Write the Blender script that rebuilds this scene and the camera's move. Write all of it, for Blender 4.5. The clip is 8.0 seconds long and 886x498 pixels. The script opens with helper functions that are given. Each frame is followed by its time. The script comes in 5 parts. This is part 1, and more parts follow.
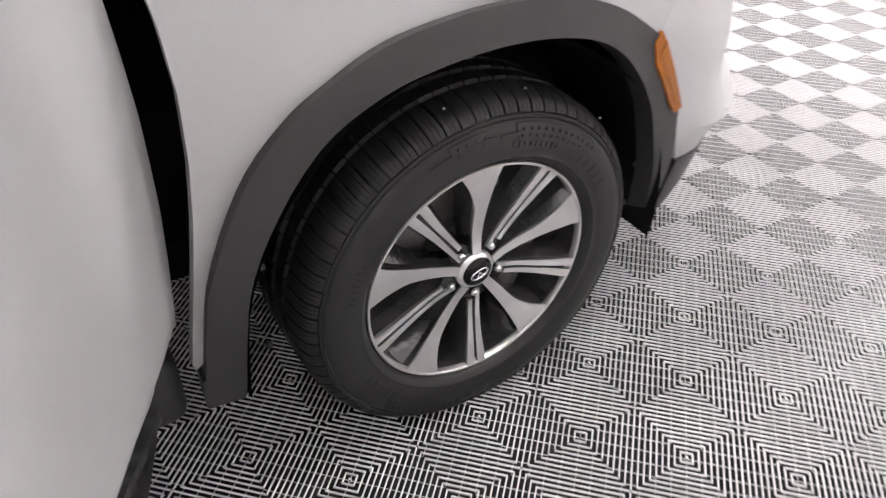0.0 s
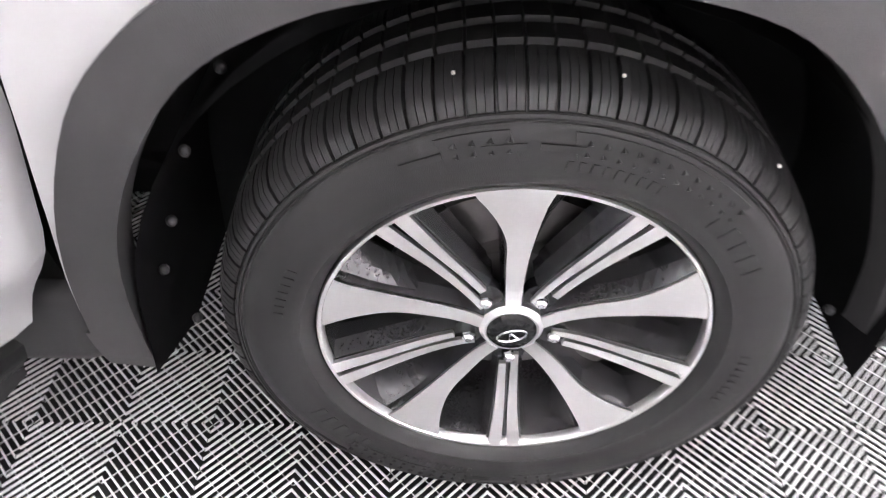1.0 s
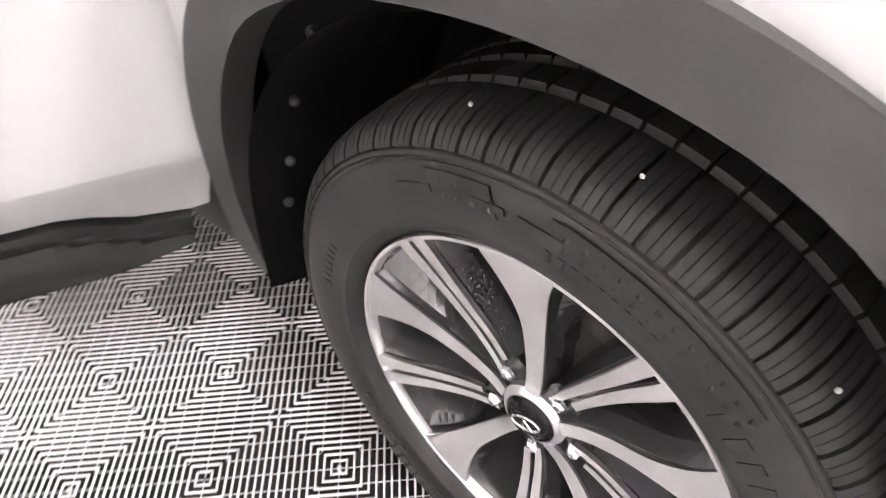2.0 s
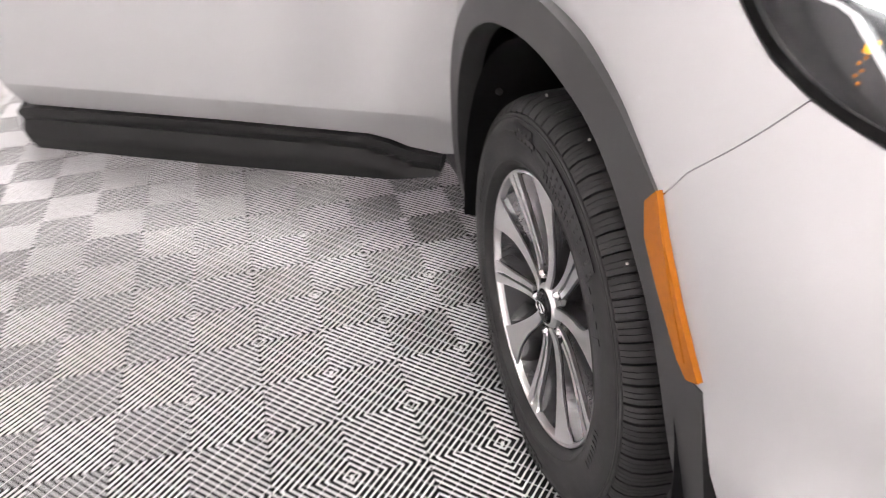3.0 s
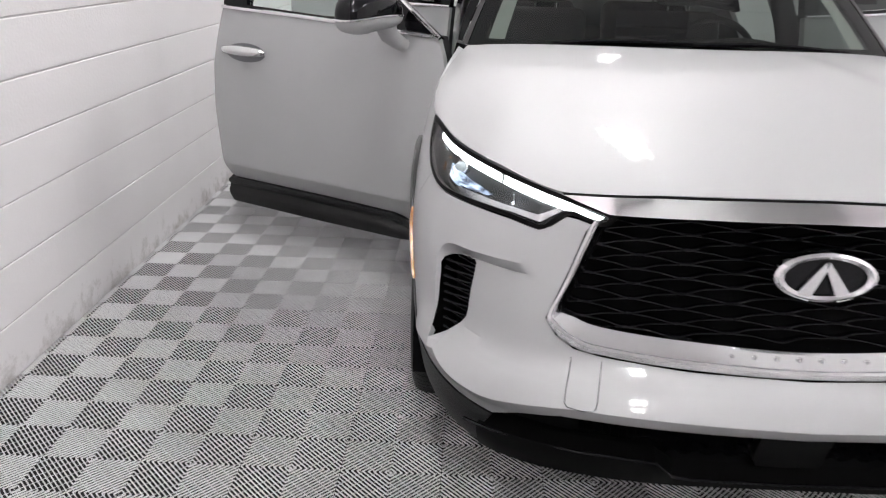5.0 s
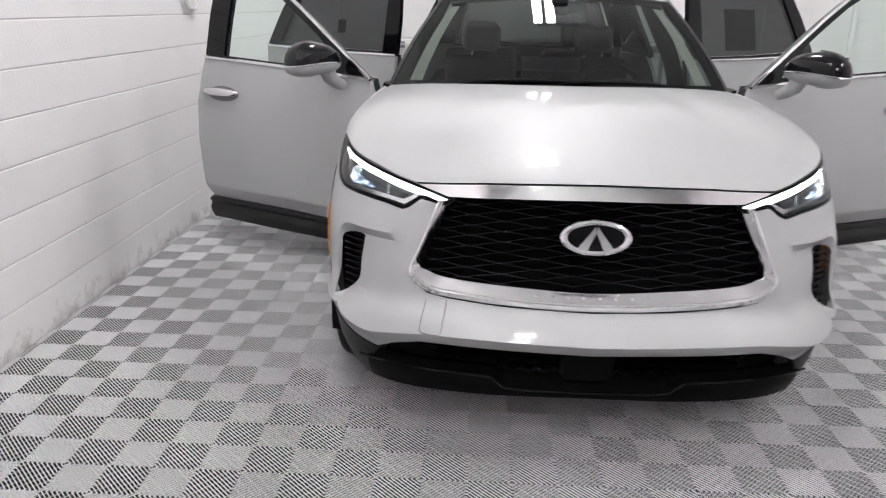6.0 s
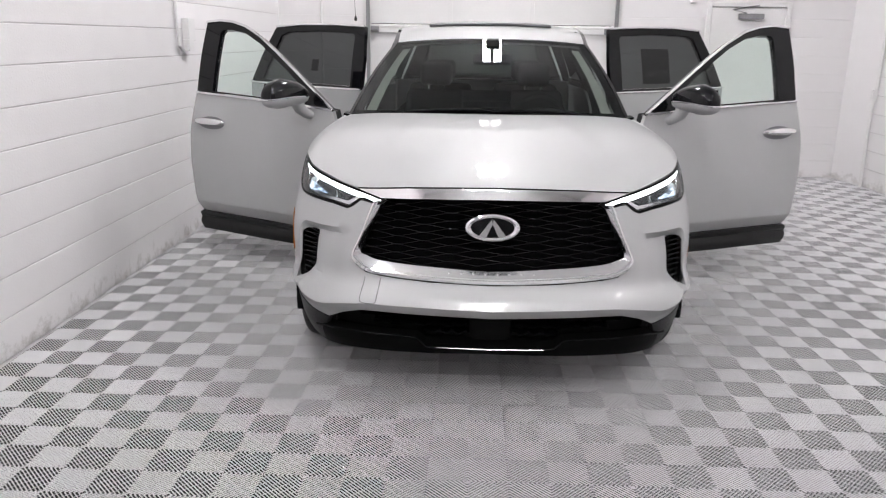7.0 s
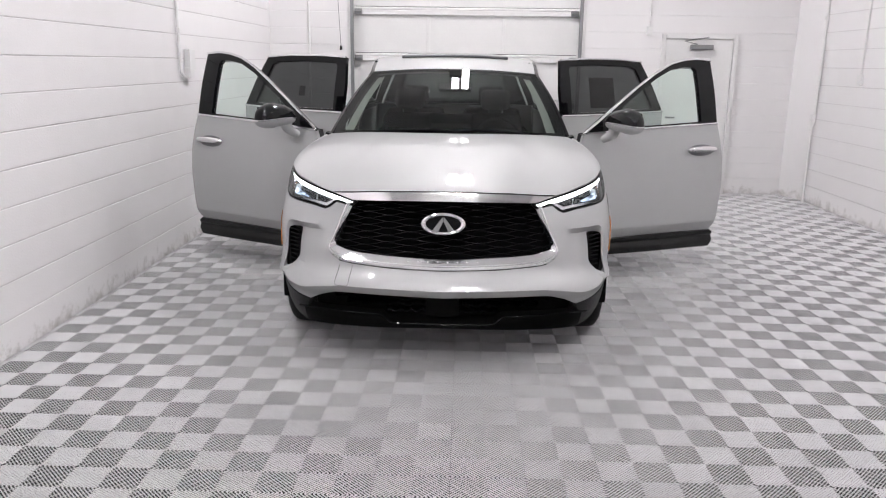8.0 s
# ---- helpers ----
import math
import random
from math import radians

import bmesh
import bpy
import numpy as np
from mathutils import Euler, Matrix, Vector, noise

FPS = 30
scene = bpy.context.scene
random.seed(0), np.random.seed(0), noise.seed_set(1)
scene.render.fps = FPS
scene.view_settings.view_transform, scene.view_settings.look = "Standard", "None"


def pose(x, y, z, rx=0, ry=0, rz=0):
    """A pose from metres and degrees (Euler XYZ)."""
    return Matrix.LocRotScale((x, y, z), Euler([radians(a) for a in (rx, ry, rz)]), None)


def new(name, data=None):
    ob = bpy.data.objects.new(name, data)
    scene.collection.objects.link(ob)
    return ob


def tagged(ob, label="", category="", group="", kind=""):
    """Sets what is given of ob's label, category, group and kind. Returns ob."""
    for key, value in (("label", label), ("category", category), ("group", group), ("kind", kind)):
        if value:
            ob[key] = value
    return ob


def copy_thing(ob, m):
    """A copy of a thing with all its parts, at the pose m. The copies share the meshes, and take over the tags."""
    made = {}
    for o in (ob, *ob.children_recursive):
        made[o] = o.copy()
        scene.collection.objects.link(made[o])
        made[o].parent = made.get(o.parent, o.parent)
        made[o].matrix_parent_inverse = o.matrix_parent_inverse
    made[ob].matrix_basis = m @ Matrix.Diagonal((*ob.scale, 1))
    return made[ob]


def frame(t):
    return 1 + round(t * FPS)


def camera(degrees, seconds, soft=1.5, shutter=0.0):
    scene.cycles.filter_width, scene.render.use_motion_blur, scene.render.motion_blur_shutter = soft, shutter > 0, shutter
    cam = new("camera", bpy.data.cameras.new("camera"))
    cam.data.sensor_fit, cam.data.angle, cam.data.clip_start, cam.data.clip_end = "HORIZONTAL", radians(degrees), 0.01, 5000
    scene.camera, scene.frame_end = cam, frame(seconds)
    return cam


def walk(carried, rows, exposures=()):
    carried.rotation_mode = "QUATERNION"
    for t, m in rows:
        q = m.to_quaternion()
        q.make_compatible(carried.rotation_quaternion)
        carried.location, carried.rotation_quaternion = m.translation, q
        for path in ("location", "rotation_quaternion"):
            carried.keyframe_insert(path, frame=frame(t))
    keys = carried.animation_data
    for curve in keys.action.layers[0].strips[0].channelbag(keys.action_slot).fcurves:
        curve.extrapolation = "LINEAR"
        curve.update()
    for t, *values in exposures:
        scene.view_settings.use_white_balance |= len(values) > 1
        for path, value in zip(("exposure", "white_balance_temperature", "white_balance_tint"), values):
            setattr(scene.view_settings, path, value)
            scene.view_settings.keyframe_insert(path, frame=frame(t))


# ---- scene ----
# world: x to the car's left side, y towards its tail, z up; the front axle stands over y = 0
cam = camera(60.91, 8.0, soft=1.1, shutter=0.35)
# seconds, x, y, z, yaw, pitch, roll
ROWS = [
    (0, -1.838, 0.647, 1.270, -122.12, -38.10, 1.01),
    (0.5, -1.691, 0.337, 1.174, -107.41, -41.54, 1.17),
    (1, -1.550, 0.068, 1.075, -88.44, -43.56, -0.86),
    (1.2, -1.477, -0.009, 1.032, -79.63, -43.92, -1.79),
    (2.3, -1.315, -0.451, 1.033, -32.92, -39.76, -5.77),
    (2.5, -1.340, -0.585, 1.058, -26.50, -38.35, -5.21),
    (3, -1.349, -0.969, 1.159, -13.76, -33.46, -1.87),
    (3.5, -1.207, -1.326, 1.272, -4.62, -30.16, -0.72),
    (4, -1.110, -1.709, 1.316, -0.74, -26.13, 1.09),
    (4.5, -0.945, -2.098, 1.390, 1.23, -23.14, 1.73),
    (5.8, -0.509, -3.042, 1.507, 2.03, -18.80, 1.28),
    (6, -0.388, -3.206, 1.509, 2.47, -17.92, 0.97),
    (6.5, -0.216, -3.576, 1.544, 2.23, -16.73, 0.68),
    (7, -0.100, -3.961, 1.574, 2.00, -15.61, 0.65),
    (7.5, 0.055, -4.321, 1.598, 1.63, -14.65, 0.63),
    (8, 0.085, -4.692, 1.617, 1.28, -13.86, 0.83),
]


def aimed(x, y, z, yaw, pitch, roll):
    return pose(x, y, z) @ pose(0, 0, 0, 0, 0, yaw) @ pose(0, 0, 0, 90 + pitch) @ pose(0, 0, 0, 0, 0, roll)


# the clip's camera opens up for the near views
EXPOSURES = [(0, 1.42, 6720, 9), (.6, 2.10, 6500, 10), (1.2, 2.66, 6500, 11), (2.3, 2.22, 6950, 12), (2.7, 1.92, 6900, 12), (3.5, 1.25, 6680, 10), (4, .92, 6550, 9),
             (4.5, .66, 6500, 8), (6, .50, 6450, 6), (8, .43, 6450, 8)]
walk(cam, [(t, aimed(*r)) for t, *r in ROWS], EXPOSURES)

# ---------------------------------------------------------------- light
world = bpy.data.worlds.new("world")
scene.world = world
world.use_nodes = True
world.node_tree.nodes["Background"].inputs[0].default_value = (0.9, 0.95, 1.0, 1)
world.node_tree.nodes["Background"].inputs[1].default_value = 0.02

ROOM_L, ROOM_R, ROOM_B, ROOM_F, ROOM_H = -2.39, 4.39, 5.25, -9.0, 5.4
CELL = 0.1523
LAT_X, LAT_Y, LAT_A = -1.301, 0.326, -0.10


# ---------------------------------------------------------------- materials
def material(name, colour, rough=0.5, metal=0.0, coat=0.0, grain=0.0, grain_scale=60.0, stain=0.0, stain_scale=3.0,
             bump=0.0, bump_scale=200.0, vary=0.0, spec=0.5, emit=None, power=0.0, coat_rough=0.03):
    """A procedural surface: base colour with fine grain, broad stains, per-object variation and fine relief."""
    m = bpy.data.materials.new(name)
    m.use_nodes = True
    nt = m.node_tree
    n, l = nt.nodes, nt.links
    b = n["Principled BSDF"]
    b.inputs["Roughness"].default_value = rough
    b.inputs["Metallic"].default_value = metal
    b.inputs["Coat Weight"].default_value = coat
    b.inputs["Coat Roughness"].default_value = coat_rough
    b.inputs["Coat IOR"].default_value = 1.5
    b.inputs["Specular IOR Level"].default_value = spec
    col = (*colour, 1)
    b.inputs["Base Color"].default_value = col
    tex = n.new("ShaderNodeTexCoord")
    last = None

    def shade(fac_socket, amount):
        nonlocal last
        mix = n.new("ShaderNodeMix")
        mix.data_type = "RGBA"
        mix.blend_type = "MULTIPLY"
        ramp = n.new("ShaderNodeMapRange")
        ramp.inputs["To Min"].default_value = 1 - amount
        ramp.inputs["To Max"].default_value = 1 + amount * 0.35
        l.new(fac_socket, ramp.inputs["Value"])
        mix.inputs["Factor"].default_value = 1
        if last is None:
            mix.inputs["A"].default_value = col
        else:
            l.new(last, mix.inputs["A"])
        l.new(ramp.outputs[0], mix.inputs["B"])
        last = mix.outputs["Result"]

    if grain:
        t = n.new("ShaderNodeTexNoise")
        t.inputs["Scale"].default_value = grain_scale
        t.inputs["Detail"].default_value = 4
        l.new(tex.outputs["Object"], t.inputs["Vector"])
        shade(t.outputs[0], grain)
    if stain:
        t = n.new("ShaderNodeTexNoise")
        t.inputs["Scale"].default_value = stain_scale
        t.inputs["Detail"].default_value = 6
        l.new(tex.outputs["Object"], t.inputs["Vector"])
        shade(t.outputs[0], stain)
        rr = n.new("ShaderNodeMapRange")
        rr.inputs["To Min"].default_value = max(0.02, rough - 0.12)
        rr.inputs["To Max"].default_value = min(1, rough + 0.12)
        l.new(t.outputs[0], rr.inputs["Value"])
        l.new(rr.outputs[0], b.inputs["Roughness"])
    if vary:
        oi = n.new("ShaderNodeObjectInfo")
        shade(oi.outputs["Random"], vary)
    if last is not None:
        l.new(last, b.inputs["Base Color"])
    if bump:
        t = n.new("ShaderNodeTexNoise")
        t.inputs["Scale"].default_value = bump_scale
        t.inputs["Detail"].default_value = 3
        l.new(tex.outputs["Object"], t.inputs["Vector"])
        bp = n.new("ShaderNodeBump")
        bp.inputs["Strength"].default_value = bump
        bp.inputs["Distance"].default_value = 0.002
        l.new(t.outputs[0], bp.inputs["Height"])
        l.new(bp.outputs[0], b.inputs["Normal"])
    if emit:
        b.inputs["Emission Color"].default_value = (*emit, 1)
        b.inputs["Emission Strength"].default_value = power
    return m


def pane_glass(name, tint, gloss=0.06):
    """Thin glass: light goes straight through with a tint, and a clear gloss lies over it."""
    m = bpy.data.materials.new(name)
    m.use_nodes = True
    nt = m.node_tree
    nt.nodes.clear()
    out = nt.nodes.new("ShaderNodeOutputMaterial")
    mix = nt.nodes.new("ShaderNodeMixShader")
    tr = nt.nodes.new("ShaderNodeBsdfTransparent")
    gl = nt.nodes.new("ShaderNodeBsdfGlossy")
    fr = nt.nodes.new("ShaderNodeFresnel")
    fr.inputs[0].default_value = 1.45
    tr.inputs[0].default_value = (*tint, 1)
    gl.inputs[0].default_value = (1, 1, 1, 1)
    gl.inputs["Roughness"].default_value = 0.01
    nt.links.new(fr.outputs[0], mix.inputs[0])
    nt.links.new(tr.outputs[0], mix.inputs[1])
    nt.links.new(gl.outputs[0], mix.inputs[2])
    nt.links.new(mix.outputs[0], out.inputs[0])
    return m


def grime(m):
    """Scuffs and dirt along the foot of a wall, over its paint."""
    nt = m.node_tree
    n, l = nt.nodes, nt.links
    b = n["Principled BSDF"]
    src = b.inputs["Base Color"].links[0].from_socket
    geo = n.new("ShaderNodeNewGeometry")
    sep = n.new("ShaderNodeSeparateXYZ")
    l.new(geo.outputs["Position"], sep.inputs[0])
    low = n.new("ShaderNodeMapRange")
    low.inputs["From Min"].default_value = 0.02
    low.inputs["From Max"].default_value = 0.24
    low.inputs["To Min"].default_value = 0.30
    low.inputs["To Max"].default_value = -0.08
    l.new(sep.outputs["Z"], low.inputs["Value"])
    t = n.new("ShaderNodeTexNoise")
    t.inputs["Scale"].default_value = 9
    t.inputs["Detail"].default_value = 9
    t.inputs["Roughness"].default_value = 0.7
    l.new(geo.outputs["Position"], t.inputs["Vector"])
    add = n.new("ShaderNodeMath")
    l.new(t.outputs[0], add.inputs[0])
    l.new(low.outputs[0], add.inputs[1])
    cut = n.new("ShaderNodeMapRange")
    cut.inputs["From Min"].default_value = 0.71
    cut.inputs["From Max"].default_value = 1.0
    l.new(add.outputs[0], cut.inputs["Value"])
    mix = n.new("ShaderNodeMix")
    mix.data_type = "RGBA"
    l.new(cut.outputs[0], mix.inputs["Factor"])
    l.new(src, mix.inputs["A"])
    mix.inputs["B"].default_value = (0.40, 0.375, 0.355, 1)
    l.new(mix.outputs["Result"], b.inputs["Base Color"])


M_TILE = material("tile_plastic", (0.68, 0.675, 0.685), 0.30, spec=0.35, grain=0.10, grain_scale=180, stain=0.06, stain_scale=9, vary=0.012)
# near-black base colour stands for the shade in the gaps between tile ribs
M_SUBFLOOR = material("subfloor_gap_shade", (0.010, 0.010, 0.0105), 0.95, grain=0.3, grain_scale=40)
M_WALL = material("painted_block", (0.82, 0.80, 0.81), 0.55, grain=0.04, grain_scale=120, stain=0.04, stain_scale=2.5, bump=0.5, bump_scale=70, vary=0.008)
grime(M_WALL)
M_JOINT = material("painted_mortar", (0.62, 0.58, 0.60), 0.7, grain=0.08, grain_scale=90, bump=0.4, bump_scale=120)
M_SOUTH = material("unseen_wall_grey", (0.30, 0.297, 0.30), 0.7, grain=0.06, grain_scale=60, stain=0.1)
M_CEIL = material("ceiling_paint", (0.66, 0.655, 0.66), 0.8, grain=0.05, grain_scale=30, stain=0.05)
M_TUBE = material("lamp_tube", (0.9, 0.9, 0.9), 0.4, emit=(1.0, 0.97, 0.98), power=106.0)
M_WHITE_METAL = material("white_enamel", (0.78, 0.77, 0.77), 0.35, grain=0.04, grain_scale=40, stain=0.05, stain_scale=5)
M_STEEL = material("galvanised_steel", (0.34, 0.34, 0.35), 0.35, metal=1.0, grain=0.15, grain_scale=50, stain=0.15, stain_scale=8)
M_DARK = material("dark_gap", (0.02, 0.02, 0.02), 0.8, grain=0.2)


# ---------------------------------------------------------------- helpers for building
def link(name, bm, mat, parent=None, label="", smooth=False):
    me = bpy.data.meshes.new(name)
    bm.to_mesh(me)
    bm.free()
    for p in me.polygons:
        p.use_smooth = smooth
    if smooth:
        me.set_sharp_from_angle(angle=radians(34))
    me.materials.append(mat)
    ob = new(name, me)
    if parent is not None:
        ob.parent = parent
    if label:
        ob["label"] = label
    return ob


def part(name, bm, mat, parent, label="", smooth=False):
    return link(name, bm, mat, parent, label, smooth)


def box(bm, x0, x1, y0, y1, z0, z1, bevel=0.0, seg=1, m=None):
    """A box, bevelled, added to bm."""
    t = bmesh.new()
    bmesh.ops.create_cube(t, size=1)
    for v in t.verts:
        v.co = Vector(((x0 + x1) / 2 + v.co.x * (x1 - x0), (y0 + y1) / 2 + v.co.y * (y1 - y0), (z0 + z1) / 2 + v.co.z * (z1 - z0)))
    if bevel:
        bmesh.ops.bevel(t, geom=t.edges[:], offset=bevel, segments=seg, affect="EDGES", profile=0.5)
    merge(bm, t, m)


def merge(bm, other, m=None):
    if m is not None:
        other.transform(m)
    tmp = bpy.data.meshes.new("tmp")
    other.to_mesh(tmp)
    other.free()
    bm.from_mesh(tmp)
    bpy.data.meshes.remove(tmp)


def tube(bm, pts, r, n=10, closed=False, caps=True):
    """A round bar along points; r may be a number or one number a point."""
    pts = [Vector(p) for p in pts]
    k = len(pts)
    rs = r if isinstance(r, (list, tuple)) else [r] * k
    rings = []
    up = None
    for i, p in enumerate(pts):
        a = pts[(i - 1) % k] if (closed or i > 0) else p
        b = pts[(i + 1) % k] if (closed or i < k - 1) else p
        d = (b - a).normalized()
        if up is None:
            up = d.orthogonal().normalized()
        up = (up - d * up.dot(d)).normalized()
        side = d.cross(up)
        rings.append([bm.verts.new(p + rs[i] * (math.cos(2 * math.pi * j / n) * up + math.sin(2 * math.pi * j / n) * side)) for j in range(n)])
    for i in range(k if closed else k - 1):
        for j in range(n):
            bm.faces.new((rings[i][j], rings[i][(j + 1) % n], rings[(i + 1) % k][(j + 1) % n], rings[(i + 1) % k][j]))
    if caps and not closed:
        bm.faces.new(rings[0][::-1])
        bm.faces.new(rings[-1])


def thing(name, label, category, at=(0, 0, 0), group="", kind=""):
    e = new(name)
    e.empty_display_size = 0.1
    e.location = at
    return tagged(e, label, category, group, kind)

# ---------------------------------------------------------------- the room
def slab(name, x0, x1, y0, y1, z0, z1, mat, label, category):
    bm = bmesh.new()
    box(bm, x0, x1, y0, y1, z0, z1)
    return tagged(link(name, bm, mat), label, category, kind="structure")


wall_left = slab("wall_west", ROOM_L - 0.30, ROOM_L - 0.006, ROOM_F - 0.3, ROOM_B + 0.3, -0.05, ROOM_H, M_JOINT, "white painted concrete block wall with flush joints", "wall")
wall_right = slab("wall_east", ROOM_R + 0.006, ROOM_R + 0.30, ROOM_F - 0.3, ROOM_B + 0.3, -0.05, ROOM_H, M_JOINT, "white painted concrete block wall", "wall")
# wall_south is added out of view; its grey tunes fill and nose reflections
wall_front = slab("wall_south", ROOM_L, ROOM_R, ROOM_F - 0.3, ROOM_F, -0.05, ROOM_H, M_SOUTH, "unseen plain grey wall added to close the bay", "wall")
subfloor = slab("ground", ROOM_L - 0.3, ROOM_R + 0.3, ROOM_F - 0.3, ROOM_B + 0.3, -0.25, -0.0192, M_SUBFLOOR, "near-black slab under the floor tiles, coloured as the shade in their gaps", "floor")
ceiling = slab("ceiling", ROOM_L - 0.3, ROOM_R + 0.3, ROOM_F - 0.3, ROOM_B + 0.3, ROOM_H, ROOM_H + 0.2, M_CEIL, "plain white painted ceiling", "ceiling")

# back wall with the opening of the sectional garage door
GD0, GD1, GDH = -1.33, 1.56, 2.95
wall_back = new("wall_north")
tagged(wall_back, "white painted block wall with a garage door and a steel door", "wall", kind="structure")
for x0, x1, z0, z1 in ((ROOM_L, GD0, -0.05, ROOM_H), (GD1, ROOM_R, -0.05, ROOM_H), (GD0, GD1, GDH, ROOM_H)):
    bm = bmesh.new()
    box(bm, x0, x1, ROOM_B + 0.006, ROOM_B + 0.30, z0, z1)
    part("wall_section", bm, M_WALL, wall_back)
# the chamfered pier in the far corner
bm = bmesh.new()
vs = [bm.verts.new(p) for z in (-0.02, ROOM_H) for p in ((4.27, ROOM_B + 0.004, z), (ROOM_R + 0.004, 4.76, z), (ROOM_R + 0.004, ROOM_B + 0.004, z))]
for f in ((0, 1, 4, 3), (1, 2, 5, 4), (2, 0, 3, 5)):
    bm.faces.new([vs[i] for i in f])
bmesh.ops.recalc_face_normals(bm, faces=bm.faces[:])
part("corner_pier", bm, M_WALL, wall_back)

# floor tiles: four cells a tile, ribs round the middle
RIBS = 9


def tile_mesh():
    """Open-rib tile of 2 x 2 cells: ribs lie as nested diamonds round the tile's middle, with cross ties between them."""
    bm = bmesh.new()
    c, g = CELL, 0.0006
    pitch = c / RIBS
    half = pitch * 0.130

    def bar(p, q, r, s, z0, z1, ease_top):
        """A bar between the ends p-s and q-r, with a rounded top."""
        prof = ((0, z0), (0, z1 - ease_top), (0.26, z1), (0.74, z1), (1, z1 - ease_top), (1, z0))
        ends = []
        for a, b in ((p, s), (q, r)):
            ends.append([bm.verts.new((a[0] + (b[0] - a[0]) * f, a[1] + (b[1] - a[1]) * f, z)) for f, z in prof])
        for i in range(5):
            bm.faces.new((ends[0][i], ends[1][i], ends[1][i + 1], ends[0][i + 1])).smooth = True

    for sx in (1, -1):
        for sy in (1, -1):
            for k in range(1, 2 * RIBS):
                d0, d1 = (k - 0.0) * pitch - half, (k - 0.0) * pitch + half
                quad = []
                for d, order in ((d0, 0), (d1, 1)):
                    a = (min(d, c - g), max(0.0, d - (c - g)))
                    b = (max(0.0, d - (c - g)), min(d, c - g))
                    quad.append((a, b))
                pts = [quad[0][0], quad[0][1], quad[1][1], quad[1][0]]
                pts = [(sx * x, sy * y) for x, y in pts]
                if sx * sy < 0:
                    pts = pts[::-1]
                bar(*pts, -0.0041, 0.0, 0.0008)
            # ties across the ribs
            for o in range(-3, 4):
                w, m = 0.0004, o * 0.0300
                x0, y0 = c * 0.5 + m * 0.7071, c * 0.5 - m * 0.7071
                dx = c * 0.5 - abs(m) * 0.7071 - 0.001
                pts = [(x0 - dx + w, y0 - dx - w), (x0 + dx + w, y0 + dx - w), (x0 + dx - w, y0 + dx + w), (x0 - dx - w, y0 - dx + w)]
                pts = [(sx * x, sy * y) for x, y in pts]
                if sx * sy < 0:
                    pts = pts[::-1]
                bar(*pts, -0.0072, -0.0056, 0.0002)
    # the small square boss in the middle
    bar((-0.004, 0), (0, -0.004), (0.004, 0), (0, 0.004), -0.012, -0.0005, 0.0005)
    me = bpy.data.meshes.new("floor_tile")
    bm.to_mesh(me)
    bm.free()
    me.materials.append(M_TILE)
    return me


def build_floor():
    floor = tagged(new("floor"), "grey ribbed interlocking plastic floor tiles", "floor", kind="structure")
    me = tile_mesh()
    co = np.array([v.co[:] for v in me.vertices])
    faces = [tuple(p.vertices) for p in me.polygons]
    rot = Matrix.Rotation(radians(LAT_A), 4, "Z")
    cells = []
    for i in range(-12, 24):
        for j in range(-34, 20):
            p = rot @ Vector((2 * i * CELL, 2 * j * CELL, 0)) + Vector((LAT_X, LAT_Y, 0))
            if ROOM_L - 0.14 < p.x < ROOM_R + 0.14 and ROOM_F - 0.1 < p.y < ROOM_B + 0.14:
                cells.append(p)
    # single tiles round the front of the car, the rest in one sheet
    cells.sort(key=lambda p: (p.x + 0.9) ** 2 + (p.y + 1.2) ** 2)
    for p in cells[:296]:
        ob = new("floor_tile", me)
        ob.matrix_basis = Matrix.Translation(p) @ rot
        ob.parent = floor
    vs, fs = [], []
    r3 = np.array(rot.to_3x3())
    base = co @ r3.T
    for p in cells[296:]:
        o = len(vs) * len(co)
        vs.append(base + np.array(p))
        fs += [tuple(o + k for k in f) for f in faces]
    rest = bpy.data.meshes.new("floor_tiles")
    rest.from_pydata(np.concatenate(vs).tolist(), [], fs)
    rest.materials.append(M_TILE)
    rest.polygons.foreach_set("use_smooth", [True] * len(rest.polygons))
    ob = tagged(new("floor_tiles", rest), "grey ribbed interlocking plastic floor tiles", kind="stuff")
    ob.parent = floor


def course(bm, y0, y1, z0, ch=0.2032):
    """One painted block, its long edges eased, its ends butted."""
    prof = [(-0.012, 0.0022), (-0.0025, 0.0022), (0.0, 0.0052), (0.0, ch - 0.0052), (-0.0025, ch - 0.0022), (-0.012, ch - 0.0022)]
    a = [bm.verts.new((x, y0, z0 + z)) for x, z in prof]
    b = [bm.verts.new((x, y1, z0 + z)) for x, z in prof]
    for i in range(5):
        bm.faces.new((a[i], b[i], b[i + 1], a[i + 1]))


